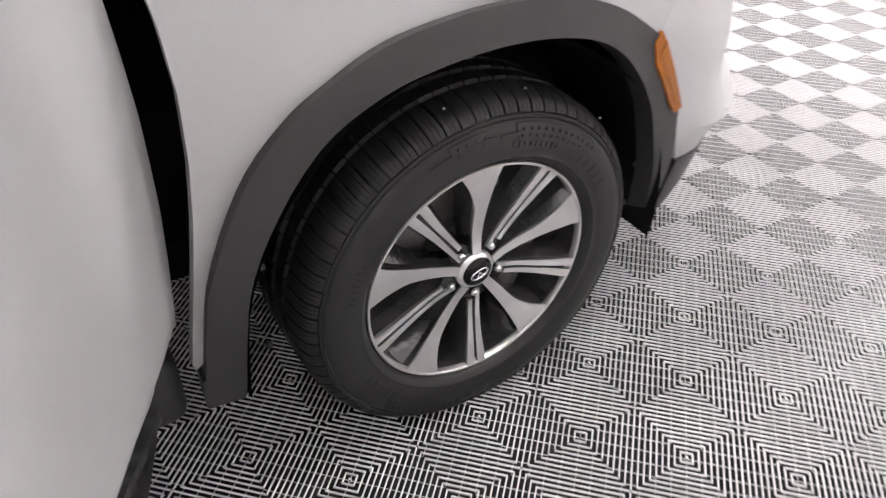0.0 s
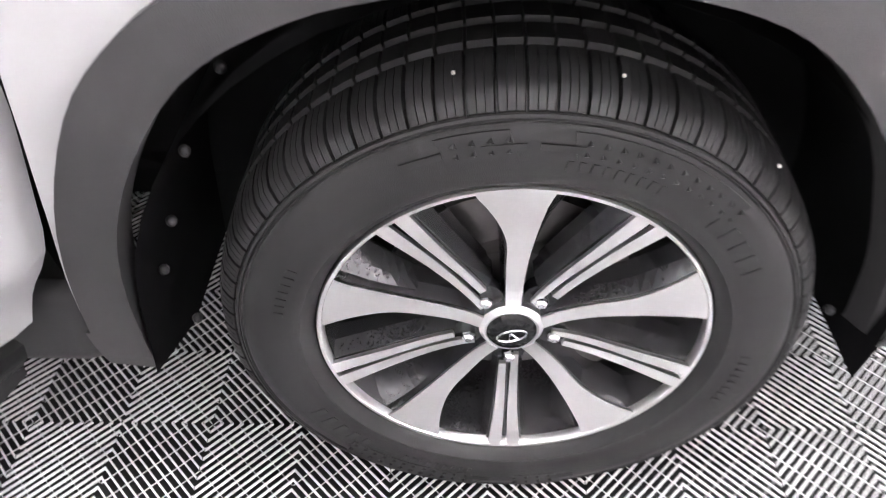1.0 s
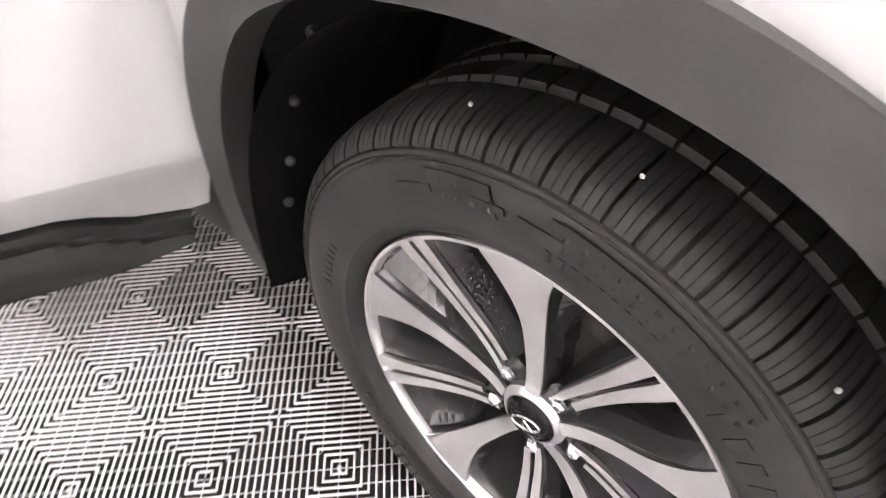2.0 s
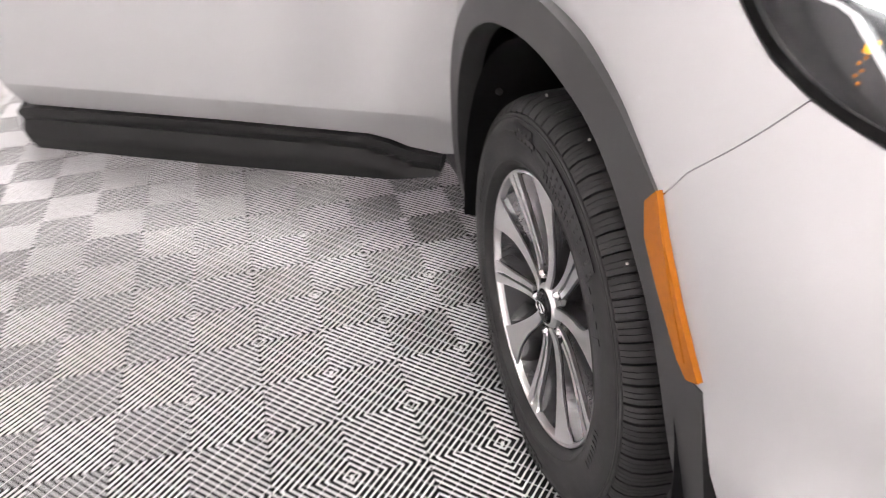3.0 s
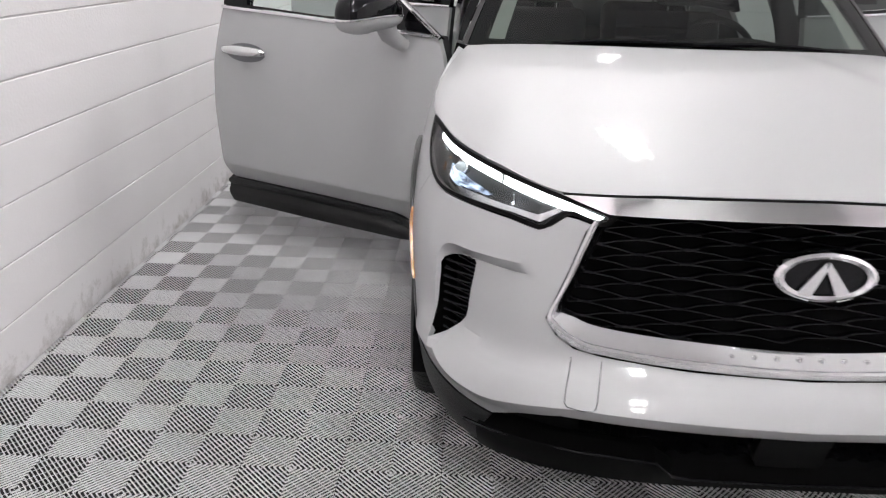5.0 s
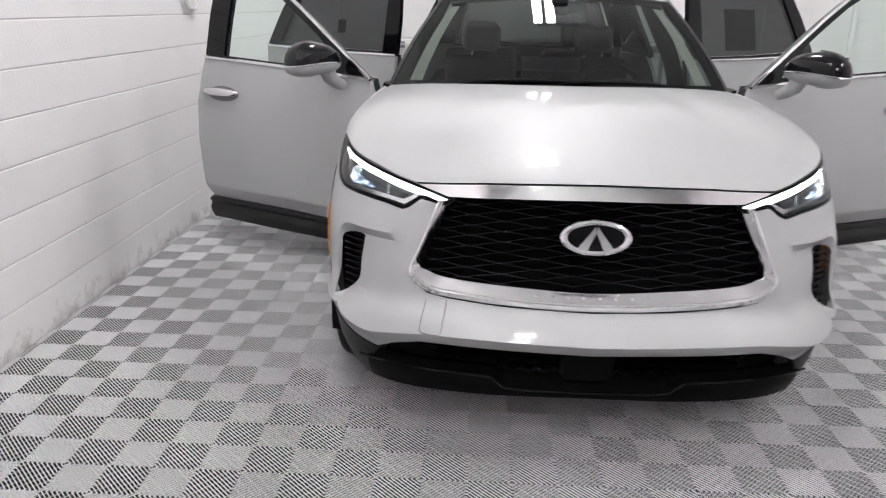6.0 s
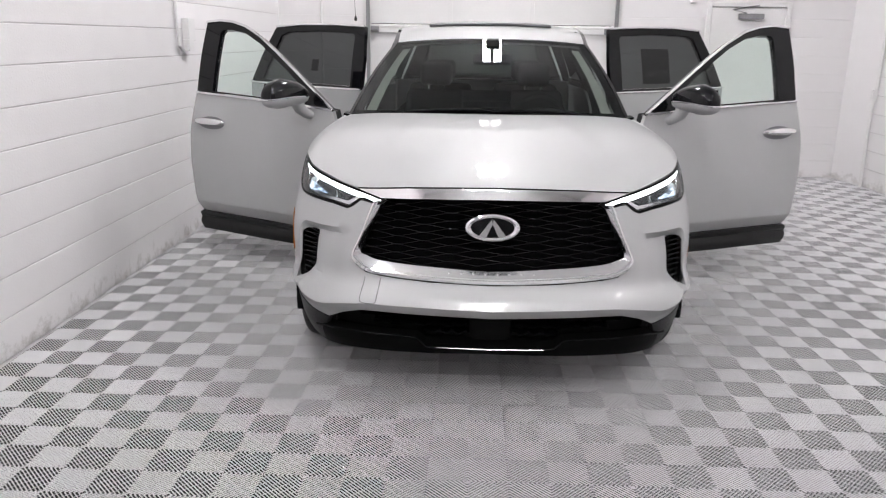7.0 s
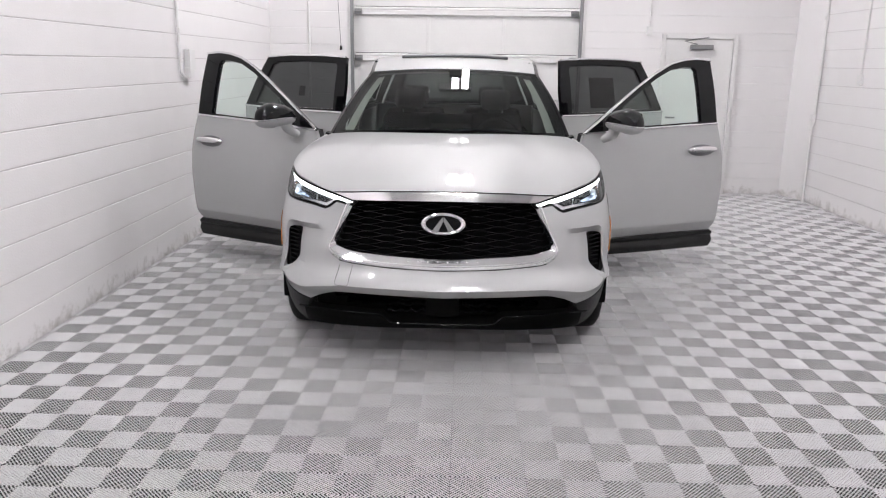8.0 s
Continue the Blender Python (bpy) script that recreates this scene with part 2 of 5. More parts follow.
def build_blocks():
    """Painted blocks, laid in running bond on the walls that the camera passes."""
    ch, cl = 0.2032, 0.4064
    bm = bmesh.new()
    course(bm, 0.0, cl, 0.0)
    me = bpy.data.meshes.new("block")
    bm.to_mesh(me)
    bm.free()
    me.materials.append(M_WALL)

    def lay(parent, m, length, z_top, start, limit, test):
        rows = int(z_top / ch) + 1
        spots = []
        for r in range(rows):
            k0 = -1
            for k in range(k0, int(length / cl) + 2):
                y = k * cl + (cl / 2 if r % 2 else 0) + start
                spots.append((y, r * ch))
        near = [s for s in spots if test(*s)]
        for y, z in near[:limit]:
            ob = new("block", me)
            ob.parent = parent
            ob.matrix_basis = m @ Matrix.Translation((0, y, z))
        rest = bmesh.new()
        chosen = set(near[:limit])
        for s in spots:
            if s in chosen or not (-0.3 <= s[0] <= length):
                continue
            course(rest, s[0], s[0] + cl, s[1])
        ob = link("block_courses", rest, M_WALL)
        ob.matrix_basis = m
        ob.parent = parent
        tagged(ob, "white painted concrete blocks", kind="stuff")

    lay(wall_left, Matrix.Translation((ROOM_L, -2.0, 0)), 7.2, ROOM_H, 0.0, 240, lambda y, z: 0.2 < y < 6.6 and z < 2.7)
    def lay_back(x0, x1, shift):
        rest = bmesh.new()
        for r in range(int(ROOM_H / ch) + 1):
            x = x0 - shift - (cl / 2 if r % 2 else 0)
            while x < x1:
                a, b = max(x, x0), min(x + cl, x1)
                if b - a > .02:
                    course(rest, a, b, r * ch)
                x += cl
        ob = link("block_courses", rest, M_WALL, wall_back)
        ob.matrix_basis = pose(0, ROOM_B, 0, 0, 0, -90)
        tagged(ob, "white painted concrete blocks", kind="stuff")
    lay_back(ROOM_L, GD0 - .065, .1)
    lay_back(GD1 + .065, 4.27, .1)
    lay(wall_right, pose(ROOM_R, 4.9, 0, 0, 0, 180), 6.5, ROOM_H, 0.0, 60, lambda y, z: 0.2 < y < 3.0 and z < 2.0)


# garage door
def garage_door():
    g = thing("garage_door", "closed white sectional garage door with horizontal struts", "garage door", (0, 0, 0), kind="structure")
    y = ROOM_B + 0.10
    zs = (-0.01, 0.59, 1.16, 1.735, 2.307, 2.88, GDH)
    for i in range(len(zs) - 1):
        bm = bmesh.new()
        box(bm, GD0 - 0.02, GD1 + 0.02, y, y + 0.05, zs[i] + 0.003, zs[i + 1] - 0.003, 0.006)
        panel = part("panel", bm, M_WHITE_METAL, g)
        bm = bmesh.new()
        for zz, dz, d in ((zs[i + 1] - 0.10, 0.055, 0.035), (zs[i + 1] - 0.035, 0.025, 0.014)):
            box(bm, GD0 + 0.02, GD1 - 0.02, y - d, y - 0.001, zz, zz + dz, 0.005)
        part("strut", bm, M_WHITE_METAL, panel)
        for k in (1, 2):
            xx = GD0 + (GD1 - GD0) * k / 3
            bm = bmesh.new()
            box(bm, xx - 0.022, xx + 0.022, y - 0.012, y - 0.001, zs[i] + 0.01, zs[i + 1] - 0.11, 0.003)
            part("stile", bm, M_WHITE_METAL, panel)
        for xx in (GD0 + 0.07, GD1 - 0.07):
            bm = bmesh.new()
            box(bm, xx - 0.05, xx + 0.05, y - 0.045, y - 0.037, zs[i + 1] - 0.10, zs[i + 1] - 0.03, 0.004)
            tube(bm, [(xx - 0.04, y - 0.06, zs[i + 1] - 0.065), (xx + 0.04, y - 0.06, zs[i + 1] - 0.065)], 0.02)
            part("roller_hinge", bm, M_STEEL, panel)
    for sx, xx in ((-1, GD0), (1, GD1)):
        bm = bmesh.new()
        box(bm, xx - 0.020, xx + 0.020, ROOM_B - 0.055, ROOM_B - 0.002, 0.0, GDH + 0.2, 0.004)
        part("track", bm, M_STEEL, g, "vertical steel door track")
        bm = bmesh.new()
        box(bm, min(xx, xx + sx * 0.06) , max(xx, xx + sx * 0.06), ROOM_B - 0.02, ROOM_B + 0.09, 0.0, GDH + 0.06, 0.003)
        part("jamb", bm, M_WHITE_METAL, g)
    return g


def steel_door():
    d = thing("door_1", "closed white steel door with overhead closer", "door", (0, 0, 0), kind="structure")
    x0, x1, h = 2.64, 3.48, 1.955
    y = ROOM_B - 0.012
    bm = bmesh.new()
    box(bm, x0, x1, y - 0.02, y + 0.01, 0.012, h - 0.005, 0.003)
    part("leaf", bm, M_WHITE_METAL, d)
    bm = bmesh.new()
    box(bm, x0 - 0.055, x0 - 0.004, y - 0.035, y + 0.01, 0, h + 0.062, 0.004)
    box(bm, x1 + 0.004, x1 + 0.055, y - 0.035, y + 0.01, 0, h + 0.062, 0.004)
    box(bm, x0 - 0.003, x1 + 0.003, y - 0.035, y + 0.01, h + 0.004, h + 0.062, 0.004)
    part("frame", bm, M_WHITE_METAL, d)
    bm = bmesh.new()
    box(bm, x0 + 0.30, x0 + 0.58, y - 0.085, y - 0.021, h - 0.13, h - 0.07, 0.008, 2)
    closer = part("door_closer", bm, M_STEEL, d, "grey metal overhead door closer")
    bm = bmesh.new()
    tube(bm, [(x0 + 0.38, y - 0.06, h - 0.065), (x0 + 0.2, y - 0.14, h - 0.03), (x0 + 0.52, y - 0.05, h + 0.02)], 0.008)
    part("arm", bm, M_STEEL, closer)
    bm = bmesh.new()
    tube(bm, [(x0 + 0.07, y - 0.06, 0.98), (x0 + 0.17, y - 0.06, 0.98)], 0.011)
    tube(bm, [(x0 + 0.07, y - 0.02, 0.98), (x0 + 0.07, y - 0.06, 0.98)], 0.014)
    part("door_handle", bm, M_STEEL, d)
    return d


def conduit(name, label, pts, r, fittings):
    c = thing(name, label, "conduit", (0, 0, 0))
    bm = bmesh.new()
    tube(bm, pts, r, 12)
    part("pipe", bm, M_WHITE_METAL, c, smooth=True)
    for p, s in fittings:
        bm = bmesh.new()
        box(bm, p[0] - s[0], p[0] + s[0], p[1] - s[1], p[1] + s[1], p[2] - s[2], p[2] + s[2], 0.004, 2)
        part("fitting", bm, M_WHITE_METAL, c)
    return c


def ceiling_light(x, y, first):
    """Strip fixture with three tubes under a white reflector, hung from the ceiling."""
    if first is not None:
        return copy_thing(first, pose(x, y, LAMP_Z))
    f = thing("ceiling_light", "out-of-view white three-tube strip light hung under the ceiling", "ceiling light", (x, y, LAMP_Z), "strip lights in rows")
    bm = bmesh.new()
    box(bm, -0.095, 0.095, -0.62, 0.62, 0.035, 0.080, 0.006)
    part("housing", bm, M_WHITE_METAL, f)
    for k in range(3):
        bm = bmesh.new()
        xx = -0.055 + 0.055 * k
        tube(bm, [(xx, -0.59, 0.008), (xx, 0.59, 0.008)], 0.019, 10)
        part("tube", bm, M_TUBE, f, "bright white lamp tube")
    for yy in (-0.5, 0.5):
        bm = bmesh.new()
        tube(bm, [(0, yy, 0.080), (0, yy, ROOM_H - LAMP_Z)], 0.006, 6)
        part("rod", bm, M_STEEL, f)
    return f


LAMP_Z = 5.0
# pairs at y -7.4 and -5.2 are added unseen fill for nose and doors
LAMPS = [(x, y) for y in (-7.4, -5.2, 3.2) for x in (0.02, 0.26)] + [(3.3, -1.4), (-1.3, -1.4)]
first_lamp = None
for lx, ly in LAMPS:
    made = ceiling_light(lx, ly, first_lamp)
    first_lamp = first_lamp or made

garage_door()
steel_door()
conduit("conduit_pipe", "white painted conduit down to a small box on the wall", [(ROOM_L + 0.02, 1.98, ROOM_H), (ROOM_L + 0.02, 1.98, 1.86), (ROOM_L + 0.02, 2.0, 1.50), (ROOM_L + 0.02, 2.08, 1.46)], 0.013,
        [((ROOM_L + 0.022, 1.98, 1.86), (0.018, 0.018, 0.02)), ((ROOM_L + 0.03, 2.17, 1.50), (0.03, 0.05, 0.045)), ((ROOM_L + 0.03, 2.20, 1.62), (0.028, 0.07, 0.085))])
conduit("conduit_pipe", "white conduit pipe down the block wall beside the far corner", [(4.37, 4.70, ROOM_H), (4.37, 4.70, 1.1), (4.345, 4.70, 0.9), (4.345, 4.68, 0.0)], 0.016,
        [((4.36, 4.70, 2.2), (0.02, 0.025, 0.02)), ((4.35, 4.70, 1.02), (0.025, 0.03, 0.05))])
conduit("conduit_pipe", "thin white conduit with a small junction box on the block wall", [(4.375, 3.75, ROOM_H), (4.375, 3.75, 1.55)], 0.010,
        [((4.37, 3.75, 1.50), (0.02, 0.035, 0.055))])
conduit("conduit_pipe", "white conduit drop with a small box beside the steel door", [(2.42, ROOM_B - 0.02, ROOM_H), (2.42, ROOM_B - 0.02, 2.1)], 0.010,
        [((2.42, ROOM_B - 0.025, 2.05), (0.03, 0.022, 0.05))])
conduit("conduit_pipe", "thin white pipe down the back wall beside the garage door", [(-1.88, ROOM_B - 0.02, ROOM_H), (-1.88, ROOM_B - 0.02, 0.0)], 0.014,
        [((-1.88, ROOM_B - 0.022, 2.6), (0.02, 0.02, 0.02))])
pull = thing("pull_cord", "thin cord with a small dark knob hanging by the garage door", "pull cord", (-1.47, ROOM_B - 0.06, 0))
bm = bmesh.new()
tube(bm, [(-0.09, 0.03, ROOM_H), (-0.03, 0.0, 2.4), (0, 0, 1.80)], 0.003, 6)
part("cord", bm, M_DARK, pull)
bm = bmesh.new()
tube(bm, [(0, 0, 1.82), (0, 0, 1.80), (0, 0, 1.77), (0, 0, 1.76)], [0.006, 0.015, 0.017, 0.008], 10)
part("knob", bm, M_DARK, pull)

# ---------------------------------------------------------------- the car: materials
M_PAINT = material("silver_paint", (0.39, 0.393, 0.396), 0.48, metal=0.14, spec=0.3, coat=0.5, grain=0.05, grain_scale=900, coat_rough=0.045)
M_BLACK_PL = material("black_plastic", (0.031, 0.031, 0.0317), 0.46, spec=0.4, grain=0.15, grain_scale=300, stain=0.08, stain_scale=6, bump=0.25, bump_scale=700)
M_SILL = material("dark_sill_plastic", (0.010, 0.010, 0.0105), 0.42, spec=0.35, grain=0.15, grain_scale=300, bump=0.2, bump_scale=700)
M_GLOSS = material("gloss_black", (0.004, 0.004, 0.005), 0.05, spec=0.25, grain=0.05)
M_GRILLE = material("grille_black", (0.004, 0.004, 0.005), 0.09, spec=0.18, grain=0.05)
M_SATIN = material("satin_black", (0.004, 0.004, 0.004), 0.30, spec=0.05, grain=0.1, grain_scale=200)
M_VOID = material("wheel_well_liner", (0.006, 0.006, 0.0065), 0.8, spec=0.08, grain=0.25, grain_scale=120)
M_CHROME = material("chrome", (0.80, 0.80, 0.81), 0.06, metal=1.0, stain=0.03, stain_scale=12)
M_TYRE = material("tyre_rubber", (0.0190, 0.0190, 0.0195), 0.48, spec=0.3, grain=0.25, grain_scale=90, stain=0.20, stain_scale=14, bump=0.2, bump_scale=900)
M_TYRE_MARK = material("tyre_lettering", (0.015, 0.015, 0.0155), 0.42, spec=0.35, grain=0.3, grain_scale=200)
M_MACHINED = material("machined_alloy", (0.78, 0.78, 0.78), 0.30, metal=1.0, grain=0.06, grain_scale=200, coat=0.5)
M_ALLOY_DARK = material("dark_painted_alloy", (0.085, 0.085, 0.09), 0.24, metal=0.6, coat=0.7, grain=0.08, grain_scale=300)
M_DISC = material("brake_steel", (0.22, 0.21, 0.21), 0.4, metal=0.9, grain=0.3, grain_scale=60, stain=0.3, stain_scale=12)
M_AMBER = material("amber_lens", (0.25, 0.082, 0.006), 0.25, coat=0.1, spec=0.25, grain=0.2, grain_scale=140, emit=(1.0, 0.22, 0.01), power=0.02)
M_TURN = material("lit_amber_lamp", (0.7, 0.25, 0.01), 0.3, emit=(1.0, 0.45, 0.02), power=0.45)
M_DRL = material("lit_light_guide", (0.9, 0.9, 0.9), 0.3, emit=(0.93, 0.97, 1.0), power=4.5)
M_BEAM = material("lit_projector", (0.10, 0.11, 0.12), 0.05, grain=0.3, grain_scale=60, emit=(0.85, 0.95, 1.0), power=0.26)
M_GLOW = material("blue_lamp_glow", (0.12, 0.15, 0.22), 0.15, grain=0.6, grain_scale=90, emit=(0.62, 0.76, 1.0), power=0.75)
M_BEZEL = material("lamp_bezel", (0.80, 0.81, 0.82), 0.20, metal=1.0, grain=0.05)
nt = M_GLOW.node_tree
streak = nt.nodes.new("ShaderNodeTexNoise")
streak.inputs["Scale"].default_value = 34
streak.inputs["Detail"].default_value = 5
spread = nt.nodes.new("ShaderNodeMapRange")
spread.inputs["From Min"].default_value = 0.42
spread.inputs["From Max"].default_value = 0.66
spread.inputs["To Max"].default_value = 1.3
wide = nt.nodes.new("ShaderNodeMapping")
wide.inputs["Scale"].default_value = (0.6, 0.6, 2.2)
nt.links.new(nt.nodes["Texture Coordinate"].outputs["Object"], wide.inputs["Vector"])
nt.links.new(wide.outputs[0], streak.inputs["Vector"])
nt.links.new(streak.outputs[0], spread.inputs["Value"])
nt.links.new(spread.outputs[0], nt.nodes["Principled BSDF"].inputs["Emission Strength"])
M_LAMP_IN = material("lamp_reflector", (0.07, 0.073, 0.08), 0.25, metal=0.9, grain=0.2, grain_scale=70)
M_LAMP_DARK = material("lamp_housing", (0.010, 0.010, 0.012), 0.22, grain=0.1, grain_scale=30)
M_LENS = pane_glass("clear_lens", (0.97, 0.98, 0.98))
M_WS = pane_glass("windscreen_glass", (0.22, 0.26, 0.24))
M_REAR = pane_glass("tinted_rear_glass", (0.16, 0.18, 0.17))
M_DOOR_GLASS = pane_glass("green_tinted_glass", (0.80, 0.90, 0.85))
M_PRIVACY = pane_glass("dark_privacy_glass", (0.055, 0.06, 0.06))
M_TRIM = material("dark_interior_trim", (0.014, 0.014, 0.015), 0.65, spec=0.2, grain=0.2, grain_scale=120, bump=0.2, bump_scale=400)
M_SEAT = material("black_leather", (0.006, 0.006, 0.007), 0.5, spec=0.2, grain=0.2, grain_scale=60, bump=0.3, bump_scale=350)
M_LINING = material("grey_headliner", (0.35, 0.35, 0.34), 0.9, grain=0.1, grain_scale=300)
M_PALE = material("pale_lining", (0.72, 0.71, 0.68), 0.8, grain=0.08, grain_scale=300)
M_PLATE = material("plain_marking", (0.16, 0.16, 0.17), 0.4, metal=0.6, grain=0.1)

from mathutils.geometry import delaunay_2d_cdt


# ---------------------------------------------------------------- surfaces
def table(ks, vs):
    """A smooth curve through a small table."""
    ks, vs = np.array(ks, float), np.array(vs, float)
    d = np.gradient(vs, ks)

    def f(k):
        k = min(max(k, ks[0]), ks[-1])
        i = min(int(np.searchsorted(ks, k, "right")) - 1, len(ks) - 2)
        h = ks[i + 1] - ks[i]
        t = (k - ks[i]) / h
        return ((2 * t ** 3 - 3 * t ** 2 + 1) * vs[i] + (t ** 3 - 2 * t ** 2 + t) * h * d[i]
                + (-2 * t ** 3 + 3 * t ** 2) * vs[i + 1] + (t ** 3 - t ** 2) * h * d[i + 1])
    return f


HALF = table([.15, .22, .30, .36, .44, .52, .60, .66, .75, .84, .91, 1.0, 1.08, 1.14],
             [.86, .905, .935, .945, .955, .96, .965, .967, .966, .958, .948, .93, .90, .865])
NOSE = table([.15, .22, .30, .36, .45, .49, .575, .66, .75, .84, .91, 1.0, 1.08, 1.14],
             [.84, .88, .915, .928, .960, .962, .922, .90, .872, .855, .843, .81, .76, .71])
ROUND = table([.15, .60, .75, .84, .91, 1.0, 1.14], [3.3, 3.55, 3.6, 3.3, 3.05, 2.8, 2.6])
ROUND_MARKS = table([.15, .75, .84, .91, 1.0, 1.14], [3.2, 3.2, 3.1, 3.0, 2.8, 2.6])
QM = 0.0165          # metres of skin for a degree round the nose


def ease(a, b, x):
    t = min(max((x - a) / (b - a), 0), 1)
    return t * t * (3 - 2 * t)


def skin0(q, z):
    """The outer skin of the nose and front wings. q: degrees round the nose from the middle (90 is over the axle), z: height."""
    s, p = (1 if q >= 0 else -1), abs(q)
    a, b, n = HALF(z), NOSE(z), ROUND(z)
    if p <= 90:
        f = radians(p)
        k = ROUND_MARKS(z)
        if 1 < p < 76 and n > k + .01:
            # the marks round the corner keep their width from the middle as the corner fills out
            g = (1 + (a / (b * math.tan(f))) ** k) ** (n / k) - 1
            f += (math.atan2(a, b * g ** (1 / n)) - f) * (1 - ease(56, 73, p))
        sn, cs = math.sin(f), max(0.0, math.cos(f))
        r = ((sn / a) ** n + (cs / b) ** n) ** (-1 / n)
        return Vector((s * r * sn, -r * cs, z))
    return Vector((s * (a - 0.022 * ((p - 90) / 33) ** 1.6), (p - 90) * 0.0168, z))


def skin_normal(f, u, v, h=0.2, k=0.003):
    du = f(u + h, v) - f(u - h, v)
    dv = f(u, v + k) - f(u, v - k)
    n = du.cross(dv)
    return n.normalized() if n.length > 1e-12 else Vector((0, -1, 0))


def scoop(q, z):
    """Depth of the air scoop pressed into the bumper beside the vents."""
    p = abs(q)
    d = ease(36.5, 47.5, p) * (1 - min(max((scoop_reach(p, z) - .74) / .26, 0), 1))
    return 0.045 * d * ease(0.46, 0.575, z + 0.004 * (p - 48)) - ledge(q, z)


def scoop_reach(p, z):
    """One along the scoop's rounded outer rim, less inside it."""
    a = max(0.0, (p - 50.5) / max(.5, 5 - 8 * (.69 - z)))
    b = max(0.0, (z - .69) / .088)
    return (a ** 3 + b ** 3) ** (1 / 3)


def scoop_rim(r):
    """The line on which scoop_reach is r, from the side up round the corner and inwards."""
    out = []
    for k in range(11):
        f = math.pi / 2 * k / 10
        z = .69 + .088 * r * math.sin(f) ** (2 / 3)
        out.append((50.5 + (5 - 8 * (.69 - z)) * r * math.cos(f) ** (2 / 3), z))
    return [(50.5 + 3.72 * r, .53), (50.5 + 4.44 * r, .62)] + out + [(45, .69 + .088 * r), (37.4, .69 + .088 * r)]


CREASE = [(0, .478), (17, .485), (27, .488), (31, .486), (37, .474), (41.6, .461), (47, .466), (52, .481), (57, .497), (62, .505)]
CREASE_Z = table([p[0] for p in CREASE], [p[1] for p in CREASE])


def ledge(q, z):
    """Height of the ledge that stands out from the lower bumper, sharpest along its crease."""
    p = abs(q)
    a = .040 * (1 - .35 * ease(38, 58, p)) * (1 - ease(57, 63, p))
    d = z - CREASE_Z(p)
    return a * (max(0.0, 1 - d / .11) ** 1.6 if d > 0 else max(0.0, 1 + d / .065) ** 1.3)


def skin(q, z, off=0.0):
    n = skin_normal(skin0, q, z)
    p = skin0(q, z)
    if n.dot(p - Vector((0, 0.5, z))) < 0:
        n = -n
    return p + n * (off - scoop(q, z))


def skin_flat(q, z, off=0.0):
    n = skin_normal(skin0, q, z)
    p = skin0(q, z)
    if n.dot(p - Vector((0, 0.5, z))) < 0:
        n = -n
    return p + n * off


def inside(poly, pts):
    poly, pts = np.array(poly), np.array(pts)
    x, y = pts[:, 0], pts[:, 1]
    r = np.zeros(len(pts), bool)
    j = len(poly) - 1
    for i in range(len(poly)):
        xi, yi, xj, yj = *poly[i], *poly[j]
        c = ((yi > y) != (yj > y)) & (x < (xj - xi) * (y - yi) / (yj - yi + 1e-15) + xi)
        r ^= c
        j = i
    return r


def eased(pts, n=4):
    """A smooth open curve through a few points."""
    p = [np.array(v, float) for v in pts]
    out = []
    for i in range(len(p) - 1):
        a, b, c, d = p[max(i - 1, 0)], p[i], p[i + 1], p[min(i + 2, len(p) - 1)]
        for k in range(n):
            t = k / n
            v = .5 * (2 * b + (c - a) * t + (2 * a - 5 * b + 4 * c - d) * t * t + (3 * b - a - 3 * c + d) * t ** 3)
            out.append((float(v[0]), float(v[1])))
    return out + [tuple(pts[-1])]


